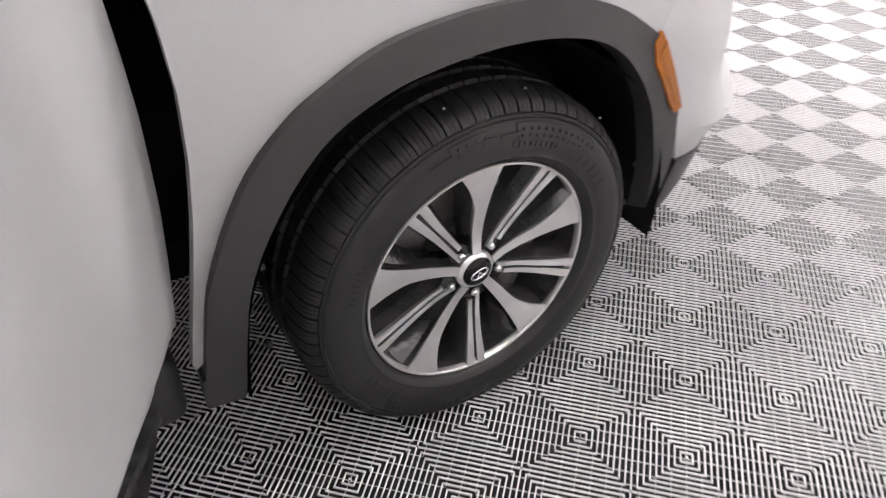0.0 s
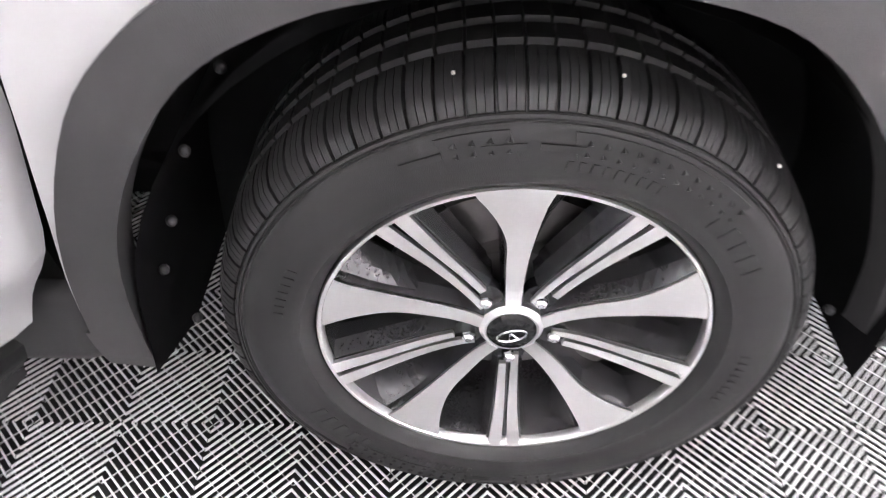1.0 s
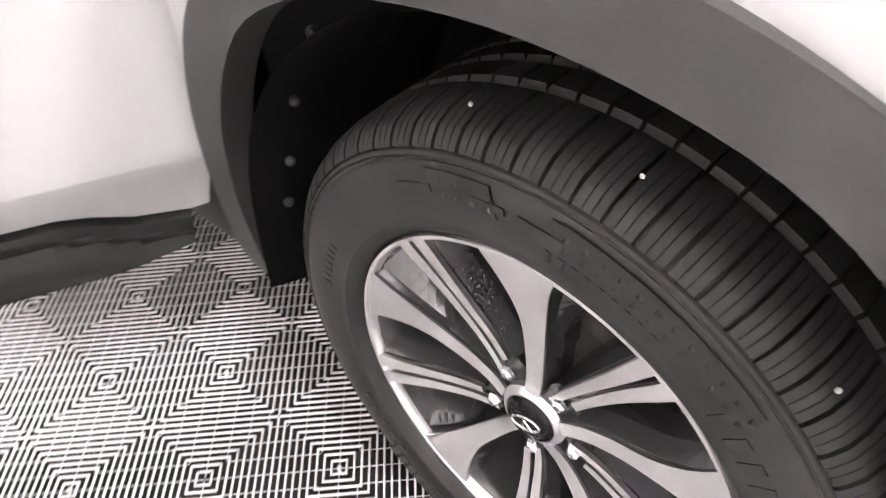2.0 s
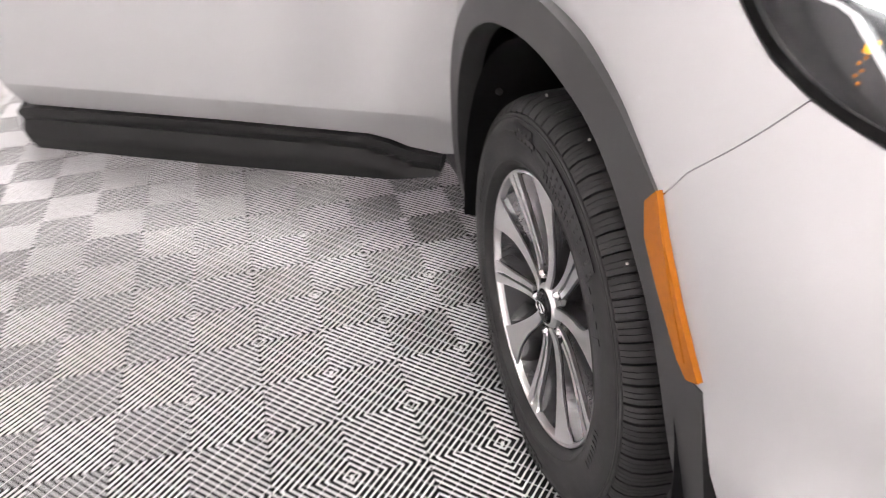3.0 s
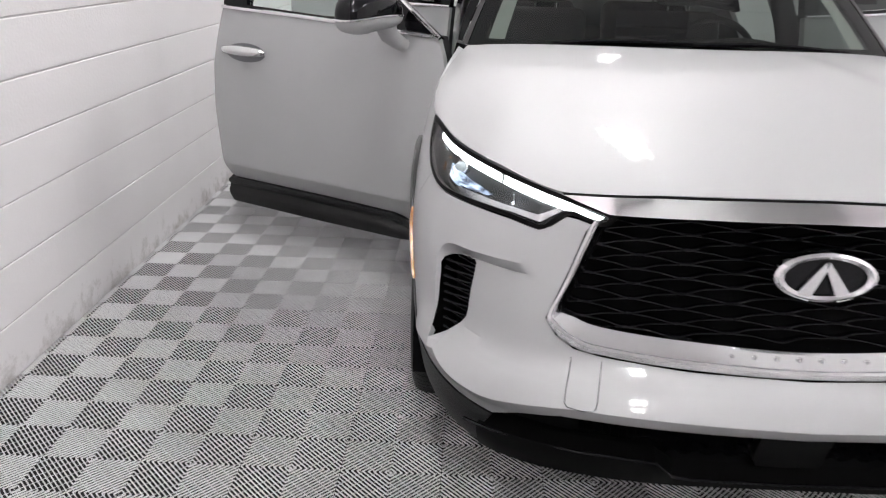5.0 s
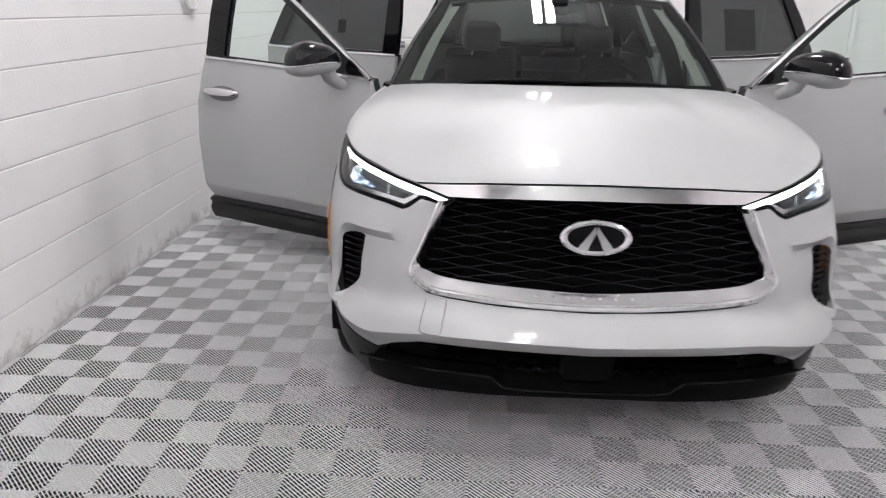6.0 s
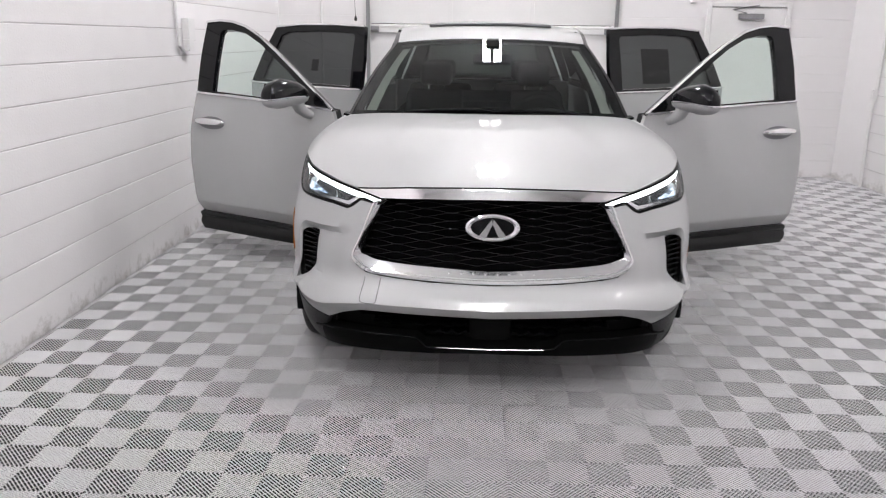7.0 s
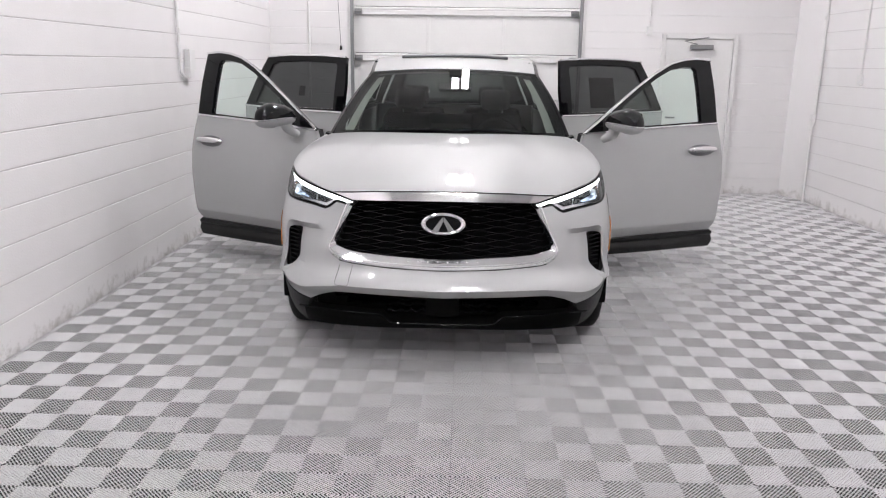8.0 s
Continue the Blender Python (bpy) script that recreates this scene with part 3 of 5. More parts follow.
def sheet(fn, poly, holes=(), step=0.03, su=QM, sv=1.0, off=0.0, thick=0.02, up=None, rows=(), lines=()):
    """A skin panel: the outline poly, cut by holes, in the surface's own coordinates (u, v), meshed, laid on fn(u, v, off), with turned-in edges.
    su, sv: metres for a unit of u and v; up: a function from a point to the way that is outward."""
    bm = bmesh.new()

    def dense(pl):
        out = []
        for i, p in enumerate(pl):
            b = pl[(i + 1) % len(pl)]
            d = math.hypot((b[0] - p[0]) * su, (b[1] - p[1]) * sv)
            n = max(1, int(math.ceil(d / step)))
            out += [(p[0] + (b[0] - p[0]) * k / n, p[1] + (b[1] - p[1]) * k / n) for k in range(n)]
        return out

    loops = [dense(poly)] + [dense(h) for h in holes]
    pts, edges = [], []
    for lp in loops:
        o = len(pts)
        pts += [Vector((p[0] * su, p[1] * sv)) for p in lp]
        edges += [(o + i, o + (i + 1) % len(lp)) for i in range(len(lp))]
    for ln in lines:
        o = len(pts)
        lp = []
        for a, b in zip(ln, ln[1:]):
            n = max(1, int(math.ceil(math.hypot((b[0] - a[0]) * su, (b[1] - a[1]) * sv) / step)))
            lp += [(a[0] + (b[0] - a[0]) * k / n, a[1] + (b[1] - a[1]) * k / n) for k in range(n)]
        lp.append(ln[-1])
        pts += [Vector((p[0] * su, p[1] * sv)) for p in lp]
        edges += [(o + i, o + i + 1) for i in range(len(lp) - 1)]
    rim = np.array([p[:] for p in pts])
    lo, hi = rim.min(0), rim.max(0)
    gx = np.arange(lo[0] + step / 2, hi[0], step)
    gy = np.unique(np.concatenate([np.arange(lo[1] + step / 2, hi[1], step), np.array(rows, float) * sv]))
    grid = np.array([(x, y) for y in gy for x in gx]).reshape(-1, 2)
    sc = lambda pl: [(p[0] * su, p[1] * sv) for p in pl]
    if len(grid):
        ok = inside(sc(poly), grid)
        for h in holes:
            ok &= ~inside(sc(h), grid)
        grid = grid[ok]
        if len(grid):
            d = np.sqrt(((grid[:, None, :] - rim[None]) ** 2).sum(2)).min(1)
            grid = grid[d > step * 0.4]
        pts += [Vector(g) for g in grid]
    vs, es, fs = delaunay_2d_cdt(pts, edges, [], 0, 1e-7)[:3]
    cen = np.array([np.mean([vs[i][:] for i in f], 0) for f in fs])
    ok = inside(sc(poly), cen)
    for h in holes:
        ok &= ~inside(sc(h), cen)
    made = [bm.verts.new(fn(v[0] / su, v[1] / sv, off)) for v in vs]
    for f, good in zip(fs, ok):
        if good:
            bm.faces.new([made[i] for i in f])
    bmesh.ops.delete(bm, geom=[v for v in bm.verts if not v.link_faces], context="VERTS")
    bm.normal_update()
    want = up or (lambda p: Vector((p.x, p.y - 0.5, 0)))
    tot = sum(f.normal.dot(want(f.calc_center_median())) * f.calc_area() for f in bm.faces)
    if tot < 0:
        bmesh.ops.reverse_faces(bm, faces=bm.faces[:])
        bm.normal_update()
    if thick:
        rim_e = [e for e in bm.edges if len(e.link_faces) == 1]
        norm = {v: v.normal.copy() for v in bm.verts}
        low = {}
        for e in rim_e:
            for v in e.verts:
                if v not in low:
                    low[v] = bm.verts.new(v.co - norm[v] * thick)
        for e in rim_e:
            lf = e.link_faces[0]
            a, b = e.verts
            # keep the winding of the face across the edge
            vsf = lf.verts[:]
            i = vsf.index(a)
            if vsf[(i + 1) % len(vsf)] == b:
                a, b = b, a
            bm.faces.new((a, b, low[b], low[a]))
            e.smooth = False
    return bm


def both(fn_right):
    """Runs a builder for either side of the car: s is 1 for its left side (x > 0) and -1 for its right side."""
    return [fn_right(s) for s in (1, -1)]


def flip(poly, s):
    return [(s * p[0], p[1]) for p in poly]


def mirrored(half):
    """A closed outline from its right half, which runs from the middle to the middle."""
    return half + [(-p[0], p[1]) for p in half[::-1] if abs(p[0]) > 1e-9]


CAR = thing("car", "silver crossover car with all four side doors wide open", "car")

# outlines on the skin, right half
GR_OUT = [(0, .567), (16.5, .577), (28, .594), (31.6, .604), (34.2, .630), (35.9, .667), (35.2, .72), (33.0, .872), (32.4, .895)]
GR_IN = [(0, .627), (16.8, .641), (27, .655), (31.2, .667), (33.4, .687), (33.9, .705), (30.2, .905)]
SILVER_LOW = [(0, .436), (16, .447), (27, .453), (31.5, .451), (36, .424), (42.0, .372), (48, .384), (54, .404), (59, .424), (62.2, .438), (63.1, .47)]
HL = [(72.0, 1.028), (70.2, .990), (68.2, .957), (65.6, .925), (62.4, .900), (59.4, .887), (56.4, .882), (50, .880), (44, .874), (39.4, .861), (37.8, .874), (36.0, .900), (34.4, .898), (31.5, .884), (30.0, .895), (29.8, .913), (37.5, .943), (48.2, .976), (59.4, 1.002), (66.6, 1.022)]
VENT = [(54.0, .508), (54.45, .57), (54.75, .628), (55.15, .69), (55.35, .713), (55.1, .731), (54.3, .743), (53, .749), (51.5, .751), (49.9, .752), (49.5, .745), (49.5, .71), (49.6, .658), (49.65, .61), (49.9, .588), (50.7, .571), (52.2, .546)]
CLAD_OUT = [(121.5, .352), (119.6, .534), (115.6, .688), (111.2, .770), (107, .814), (101.9, .852), (96, .870), (90, .876), (84, .868), (80, .852), (76, .824), (72.8, .790), (70.2, .756)]
CLAD_IN = [(118.0, .262), (116.6, .473), (113.8, .606), (108.6, .726), (102.4, .784), (96.3, .807), (90, .815), (83.8, .806), (78.2, .777), (73.8, .720), (69.9, .625), (67.4, .512), (64.6, .348), (62.9, .25)]
MARK = [(70.2, .764), (71.0, .744), (70.5, .705), (66.5, .592), (65.6, .576), (64.8, .584), (67.0, .655)]
CLAD_OUT, CLAD_IN = eased(CLAD_OUT), eased(CLAD_IN)

# bumper cover
half = SILVER_LOW + [(64.7, .569), (65.7, .571), (68.0, .650), (70.3, .752), (69.60, .7715), (68.70, .797), (65.90, .848), (63.05, .9015)] + [(p[0], p[1] - .003) for p in HL[5:12]] + [(34.4, .894), (32.6, .887)] + \
    [(p[0] + .15, p[1] - .002) for p in GR_OUT[7::-1]]
half[-1] = (0, half[-1][1])
bm = sheet(skin, mirrored(half), [flip(VENT, 1), flip(VENT, -1)], 0.02, thick=0.02,
           lines=[eased([(-p[0], p[1]) for p in CREASE[:0:-1]] + CREASE, 3)] + [flip(scoop_rim(r), s) for s in (1, -1) for r in (.74, 1.0)])
BUMPER = part("front_bumper", bm, M_PAINT, CAR, "silver painted front bumper cover", True)
BUMPER.data.set_sharp_from_angle(angle=radians(22))


def fender(s):
    edge = [(68.73, .7977), (65.93, .8487), (63.1, .9022), (65.8, .923), (68.4, .955), (70.4, .988), (72.2, 1.027), (80, 1.055), (90, 1.080), (100, 1.100), (112, 1.118), (122.2, 1.130),
            (120.4, 1.07), (119.2, 1.0), (118.6, .92), (118.4, .84), (118.8, .74), (119.5, .65), (120.5, .55), (121.7, .44), (122.3, .372), (121.9, .362)]
    out = flip(edge + [((p[0] - 92) * .975 + 92, (p[1] - .345) * .975 + .345) for p in CLAD_OUT[1:]] + [(69.64, .7720)], s)
    return part("front_fender", sheet(skin_flat, out, [], 0.025, thick=0.025), M_PAINT, CAR, "silver painted front wing", True)


def cladding(s):
    out = flip([(121.9, .27), (121.9, .35)] + CLAD_OUT + [(70.35, .728), (69.95, .70), (66.4, .590), (65.6, .573), (64.7, .571), (63.3, .45), (62.4, .34), (61.4, .25)] + CLAD_IN[::-1], s)

    def lay(q, z, off=0.0):
        return skin_flat(q, z, off * (.12 + .88 * ease(67, 86, abs(q))))
    bm = sheet(lay, out, [], 0.022, off=0.020, thick=0.045)
    ob = part("arch_cladding", bm, M_BLACK_PL, CAR, "matte dark grey plastic wheel arch moulding", True)
    bm = sheet(skin_flat, flip(MARK, s), [], 0.02, off=0.008, thick=0.02)
    m = part("side_marker", bm, M_AMBER, CAR, "amber side marker lamp", True)
    bm = sheet(skin_flat, flip([(69.6, .745), (70.2, .722), (66.4, .606), (65.9, .597)], s), [], 0.02, off=0.0095, thick=0.002)
    part("reflector", bm, M_AMBER, m, "amber reflector strip", True)
    return ob


both(fender)
both(cladding)

# lower valance, intake and lip
LIP = [(0, .284), (14, .287), (16.9, .294), (19.3, .334), (30, .338), (42, .33), (47, .32)]
half = [(p[0], p[1] - .003) for p in SILVER_LOW[5:10]] + [(61.6, .245), (54, .228), (46, .215), (43.6, .33)]
for s in (1, -1):
    part("corner_cladding", sheet(skin_flat, flip(half, s), [], 0.025, off=0.004, thick=0.03), M_SILL, CAR, "matte black lower corner cladding", True)
lip = mirrored([(0, .254), (30, .248), (46, .230)] + [(44.6, .325), (38, .334), (30, .338), (19.3, .334), (16.9, .294), (14, .287), (0, .284)])
part("front_lip", sheet(skin_flat, lip, [], 0.025, off=0.014, thick=0.05), M_SATIN, CAR, "satin black lower front lip", True)
bm = bmesh.new()
tube(bm, [skin_flat(q, z - .003, .017) for q, z in [(-p[0], p[1]) for p in LIP[:0:-1]] + LIP], .0045, 8)
part("lip_edge", bm, M_GLOSS, CAR, "gloss black rim along the lip", True)
bm = bmesh.new()
rows = [[bm.verts.new(skin_flat(-46 + 92 * k / 30, .272, o)) for o in (-.002, -.13)] for k in range(31)]
for a, b in zip(rows, rows[1:]):
    bm.faces.new((a[0], a[1], b[1], b[0]))
part("undertray", bm, M_VOID, CAR, "black plastic undertray behind the lip")
half = [(0, .27), (17, .28), (20, .32), (44, .31), (43, .38), (36, .43), (28, .45), (16, .45), (0, .435)]
INTAKE = part("lower_intake", sheet(skin_flat, mirrored(half), [], 0.03, off=-0.07, thick=0), M_VOID, CAR, "black lower air intake", True)
for z, q1 in ((.405, 33), (.372, 30), (.338, 18)):
    for s in (1, -1):
        bm = bmesh.new()
        n = 22
        for k in range(n):
            q0 = 5.5 + (q1 - 5.5) * k / n
            w = (q1 - 5.5) / n * 0.92
            zz = z + 0.006 * math.sin(k * 1.05)
            ring = [skin_flat(s * (q0 + a * w), zz + b * 0.006, o) for a in (0, 1) for b, o in ((-1, -.065), (1, -.065), (1, -.02), (-1, -.025))]
            vv = [bm.verts.new(p) for p in ring]
            for i in range(4):
                bm.faces.new((vv[i], vv[(i + 1) % 4], vv[4 + (i + 1) % 4], vv[4 + i]))
            bm.faces.new(vv[:4])
            bm.faces.new(vv[4:])
        bmesh.ops.recalc_face_normals(bm, faces=bm.faces[:])
        part("slat", bm, M_GLOSS, INTAKE)
part("radar_cover", sheet(skin_flat, mirrored([(0, .31), (4.6, .312), (5.2, .33), (5.2, .41), (4.6, .422), (0, .421)]), [], 0.02, off=-0.012, thick=0.04), M_SATIN, CAR, "square black sensor cover", True)
# tow hook cover, a hairline lid in the bumper
bm = bmesh.new()
lid = [(-31.8 + .6 * k / 8, .583 - .078 * k / 8) for k in range(9)] + [(-31.1, .495), (-30.7, .490), (-29.2, .488), (-27.8, .489), (-27.4, .494)] + [(-27.35 - .6 * k / 8, .504 + .078 * k / 8) for k in range(9)]
tube(bm, [skin(q, z, 0.0012) for q, z in lid], 0.0011, 5)
part("tow_cover", bm, M_LAMP_DARK, BUMPER, "hairline tow hook lid")

def inset(poly, d):
    """A closed outline drawn inwards by d metres."""
    p = [Vector((a * QM, b)) for a, b in poly]
    n = len(p)
    area = sum(p[i].x * p[(i + 1) % n].y - p[(i + 1) % n].x * p[i].y for i in range(n))
    out = []
    for i in range(n):
        a, b = (p[i] - p[i - 1]).normalized(), (p[(i + 1) % n] - p[i]).normalized()
        t = (a + b).normalized()
        nrm = Vector((-t.y, t.x)) * (1 if area > 0 else -1)
        v = p[i] + nrm * d / max(.6, nrm.dot(Vector((-b.y, b.x)) * (1 if area > 0 else -1)))
        out.append((v.x / QM, v.y))
    return out


# vents
for s in (1, -1):
    v = part("side_vent", sheet(skin_flat, flip([(61.5, .44), (61.5, .76), (47, .77), (47, .5), (50, .44)], s), [], 0.02, off=-0.110, thick=0), M_VOID, CAR, "gloss black side air vent with wavy bars", True)
    hole = inset(VENT, .002)
    for k in range(12):
        for slant in (0, 1):
            bm = bmesh.new()
            pts = []
            for j in range(30):
                f = j / 29
                q = 55.6 - 6.6 * f
                z = .490 + k * .0235 + slant * (.004 - .023 * f) + .004 * (f - .5) * (1 - slant)
                if inside(hole, [(q, z)])[0]:
                    pts.append(skin_flat(s * q, z, -.016 - .044 * f - .006 * slant))
            if len(pts) > 3:
                tube(bm, pts, 0.0036 - .0008 * slant, 8)
                part("bar", bm, M_GRILLE, v, smooth=True)
            else:
                bm.free()

# grille
def strip(fn, outer, inner, prof, n=60, closed=False):
    """A moulding swept between two outlines; prof: rows of the share of the way across and the height over the skin."""
    def even(pl):
        p = np.array(pl, float)
        d = np.concatenate([[0], np.cumsum(np.hypot(np.diff(p[:, 0]) * QM, np.diff(p[:, 1])))])
        t = np.linspace(0, d[-1], n + 1)
        return np.stack([np.interp(t, d, p[:, 0]), np.interp(t, d, p[:, 1])], 1)
    a, b = even(outer), even(inner)
    bm = bmesh.new()
    rings = []
    for k in range(n + 1):
        rings.append([bm.verts.new(fn(*(a[k] + (b[k] - a[k]) * w), h)) for w, h in prof])
    for k in range(n):
        for i in range(len(prof) - 1):
            bm.faces.new((rings[k][i], rings[k][i + 1], rings[k + 1][i + 1], rings[k + 1][i]))
    bmesh.ops.recalc_face_normals(bm, faces=bm.faces[:])
    return bm


go = eased([(-p[0], p[1]) for p in GR_OUT[:0:-1]] + GR_OUT, 4)
gi = eased([(-p[0], p[1]) for p in GR_IN[:0:-1]] + GR_IN, 4)
part("grille_surround", strip(skin_flat, go, gi, [(.03, -.03), (.03, .004), (.08, .010), (.28, .013), (.36, .009), (.42, .010), (.85, -.012), (.97, -.020), (1.0, -.06)], 110), M_CHROME, CAR, "bright chrome grille surround", True)
part("surround_seam", strip(skin_flat, [(q * 1.012, z - .004) for q, z in go], go, [(0, -.004), (.5, -.001), (1, -.012)], 110), M_GLOSS, CAR, "dark seam round the grille", True)
bar = mirrored([(0, .919), (18, .917), (30.4, .912), (37.2, .942), (30, .952), (24, .957), (12, .962), (0, .964)][::1])
part("bonnet_trim", sheet(skin_flat, bar, [], 0.02, off=0.010, thick=0.05), M_CHROME, CAR, "chrome bar over the grille", True)
gap = mirrored([(0, .9625), (12, .9605), (24, .9555), (37.0, .9415), (37.4, .946), (24, .961), (12, .966), (0, .968)])
part("bonnet_gap", sheet(skin_flat, gap, [], 0.02, off=0.0115, thick=0.004), M_VOID, CAR, "dark shut line under the bonnet edge", True)
back = mirrored([(0, .60), (20, .61), (36, .65), (33, .92), (0, .94)])
GRILLE = part("grille", sheet(skin_flat, back, [], 0.05, off=-0.10, thick=0), M_VOID, CAR, "black grille of wavy interlaced bars", True)
GRILLE_HOLE = mirrored([(p[0] + .6, p[1]) for p in GR_IN[:-1]] + [(30.8, .915)])
for r in range(20):
    zc = .605 + r * .0165
    flip_row = 1 if r % 2 else -1
    run = []
    n = 200
    for k in range(n + 1):
        x = -0.60 + 1.20 * k / n
        ph = 2 * math.pi * x / 0.236
        tri = math.asin(.985 * math.sin(ph)) / 1.40
        z = zc + .0078 * tri * flip_row
        q = math.degrees(math.atan2(x, 0.86))
        if inside(GRILLE_HOLE, [(q, z)])[0]:
            node = abs(math.sin(ph)) ** 6
            run.append((q, z, -0.046 + .020 * abs(math.sin(ph)) ** 1.6, node, flip_row * math.copysign(1, math.sin(ph))))
        elif run:
            break
    if len(run) > 4:
        bm = bmesh.new()
        prev = None
        for q, z, o, node, way in run:
            t = .0030 + .0016 * node
            z += way * .0012 * node
            ring = [bm.verts.new(skin_flat(q, z + dz * t, o + do)) for dz, do in ((-1, -.006), (-.95, -.001), (-.5, .0030), (.5, .0034), (.95, -.001), (1, -.006), (.7, -.026), (-.7, -.026))]
            if prev:
                for i in range(8):
                    bm.faces.new((prev[i], prev[(i + 1) % 8], ring[(i + 1) % 8], ring[i]))
            else:
                bm.faces.new(ring)
            prev = ring
        bm.faces.new(prev[::-1])
        bmesh.ops.recalc_face_normals(bm, faces=bm.faces[:])
        part("grille_bar", bm, M_GRILLE, GRILLE, smooth=True)
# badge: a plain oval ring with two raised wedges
bm = bmesh.new()
n = 64
rings = []
for k in range(n):
    a = 2 * math.pi * k / n
    c, sn = math.cos(a), math.sin(a)
    rings.append([bm.verts.new((rx * c, -d, rz * sn)) for rx, rz, d in ((.116, .059, 0), (.114, .057, .014), (.104, .050, .020), (.092, .043, .014), (.090, .041, 0))])
for k in range(n):
    for i in range(4):
        bm.faces.new((rings[k][i], rings[(k + 1) % n][i], rings[(k + 1) % n][i + 1], rings[k][i + 1]))
for s in (1, -1):
    base = [(s * .068, -.0455), (s * .034, -.0555), (0, .016), (s * .003, .037)]
    lo = [bm.verts.new((x, 0, z)) for x, z in base]
    hi = [bm.verts.new((x * .97, -.016, z)) for x, z in base]
    bm.faces.new(hi)
    for i in range(4):
        bm.faces.new((lo[i], lo[(i + 1) % 4], hi[(i + 1) % 4], hi[i]))
bmesh.ops.recalc_face_normals(bm, faces=bm.faces[:])
badge = part("badge", bm, M_CHROME, CAR, "chrome oval badge", True)
badge.matrix_basis = pose(0, -0.878, .810, -6)
bm = bmesh.new()
tube(bm, [(0, 0.004, 0), (0, -.006, 0)], 1.0, 40)
bm.transform(Matrix.Diagonal((.098, 1, .047, 1)))
part("badge_back", bm, M_GLOSS, badge)
# plain bars in the place of the raised name on the chrome
for k in range(8):
    bm = bmesh.new()
    box(bm, -.005, .005, -.003, .003, -.007, .007, .002)
    p = skin_flat(-11.2 + 3.2 * k, .612, -.004)
    o = part("name_bar", bm, M_CHROME, BUMPER)
    o.matrix_basis = Matrix.Translation(p)


# headlamps
def headlamp(s):
    h = part("headlight", sheet(skin_flat, flip(eased(HL + HL[:1], 3)[:-1], s), [], 0.022, off=-0.055, thick=-0.05), M_LAMP_DARK, CAR, "lit headlight under a clear lens", True)
    inner = [(69.5, 1.008), (68, .965), (64.6, .922), (60, .900), (50, .897), (44, .890), (39.8, .877), (36.6, .912), (48.2, .958), (59.4, .984)]
    outer_ring = eased(HL + HL[:1], 3)[:-1]
    ring_in = inset(outer_ring, .0095)
    part("lens_border", sheet(skin_flat, flip(outer_ring, s), [flip(ring_in, s)], 0.012, off=0.001, thick=0.012), M_SATIN, h, "black lens border", True)
    part("lens", sheet(skin_flat, flip(ring_in, s), [], 0.022, off=0.0, thick=0), M_LENS, h, "clear plastic lens", True).visible_shadow = False
    segs = [[(65.6, 1.010), (65.2, 1.013), (58.7, .993), (58.4, .985), (58.4, .972), (64.6, .988), (65.5, .996)], [(57.7, .990), (57.2, .989), (48.2, .966), (47.7, .958), (47.5, .947), (57.0, .970)], [(46.9, .963), (37.2, .9335), (31.2, .906), (31.6, .897), (37.0, .913), (46.6, .944)]]
    for sg in segs:
        part("light_guide", sheet(skin_flat, flip(sg, s), [], 0.012, off=-0.010, thick=0.012), M_DRL, h, "glowing white running light", True)
    low = [(67.4, .985), (63.6, .979), (62.4, .972), (59.6, .932), (58.0, .915), (56.0, .907), (50, .905), (44, .899), (40.2, .892), (37.6, .915), (36.9, .910), (39.7, .877), (44, .887), (50, .891), (55.6, .891), (57.6, .897), (58.8, .911), (60.2, .931), (62.9, .971), (63.8, .976), (67.4, .982)]
    part("chrome_guide", sheet(skin_flat, flip(low, s), [], 0.012, off=-0.016, thick=0.02), M_BEZEL, h, "bright silver lower bezel", True)
    bowl = [(57, .965), (46, .940), (41, .917), (42, .897), (50, .905), (56, .908), (58.5, .93)]
    part("reflector", sheet(skin_flat, flip(bowl, s), [], 0.02, off=-0.042, thick=0.01), M_LAMP_DARK, h, smooth=True)
    c = skin_flat(s * 57.6, .951, -0.034)
    bm = bmesh.new()
    bmesh.ops.create_uvsphere(bm, u_segments=24, v_segments=14, radius=.015)
    part("projector", bm, M_BEAM, h, "clear lit projector lens", True).matrix_basis = Matrix.Translation(c) @ Matrix.Diagonal((1.35, .9, .85, 1))
    bm = bmesh.new()
    nrm = skin_normal(skin0, s * 57.6, .951)
    t1 = Vector((0, 0, 1)).cross(nrm).normalized()
    t2 = nrm.cross(t1)
    tube(bm, [c + t1 * .023 * math.cos(f) + t2 * .0155 * math.sin(f) for f in [2 * math.pi * k / 32 for k in range(32)]], .0032, 8, closed=True)
    part("projector_ring", bm, M_BEZEL, h, "bright ring round the projector", True)
    lit = [(61.0, .948), (59.4, .943), (55.5, .934), (51.0, .924), (49.0, .917), (50.0, .911), (54, .909), (57.2, .911), (59.4, .925), (60.4, .936)]
    part("lit_bowl", sheet(skin_flat, flip(lit, s), [], 0.01, off=-0.030, thick=0.008), M_GLOW, h, "reflector bowl lit bluish white", True)
    for k in range(6):
        c = skin_flat(s * (50.6 - 1.15 * k), .9315 - .0030 * k, -0.028)
        bm = bmesh.new()
        box(bm, -.0034, .0034, -.004, .004, -.014, .014, .001)
        part("fin", bm, M_LAMP_IN if k != 5 else M_BEZEL, h).matrix_basis = Matrix.Translation(c)
    c = skin_flat(s * 61.6, .953, -0.024)
    bm = bmesh.new()
    box(bm, -.006, .006, -.004, .004, -.005, .005, .002)
    part("turn_lamp", bm, M_TURN, h, "lit amber lamp").matrix_basis = Matrix.Translation(c)
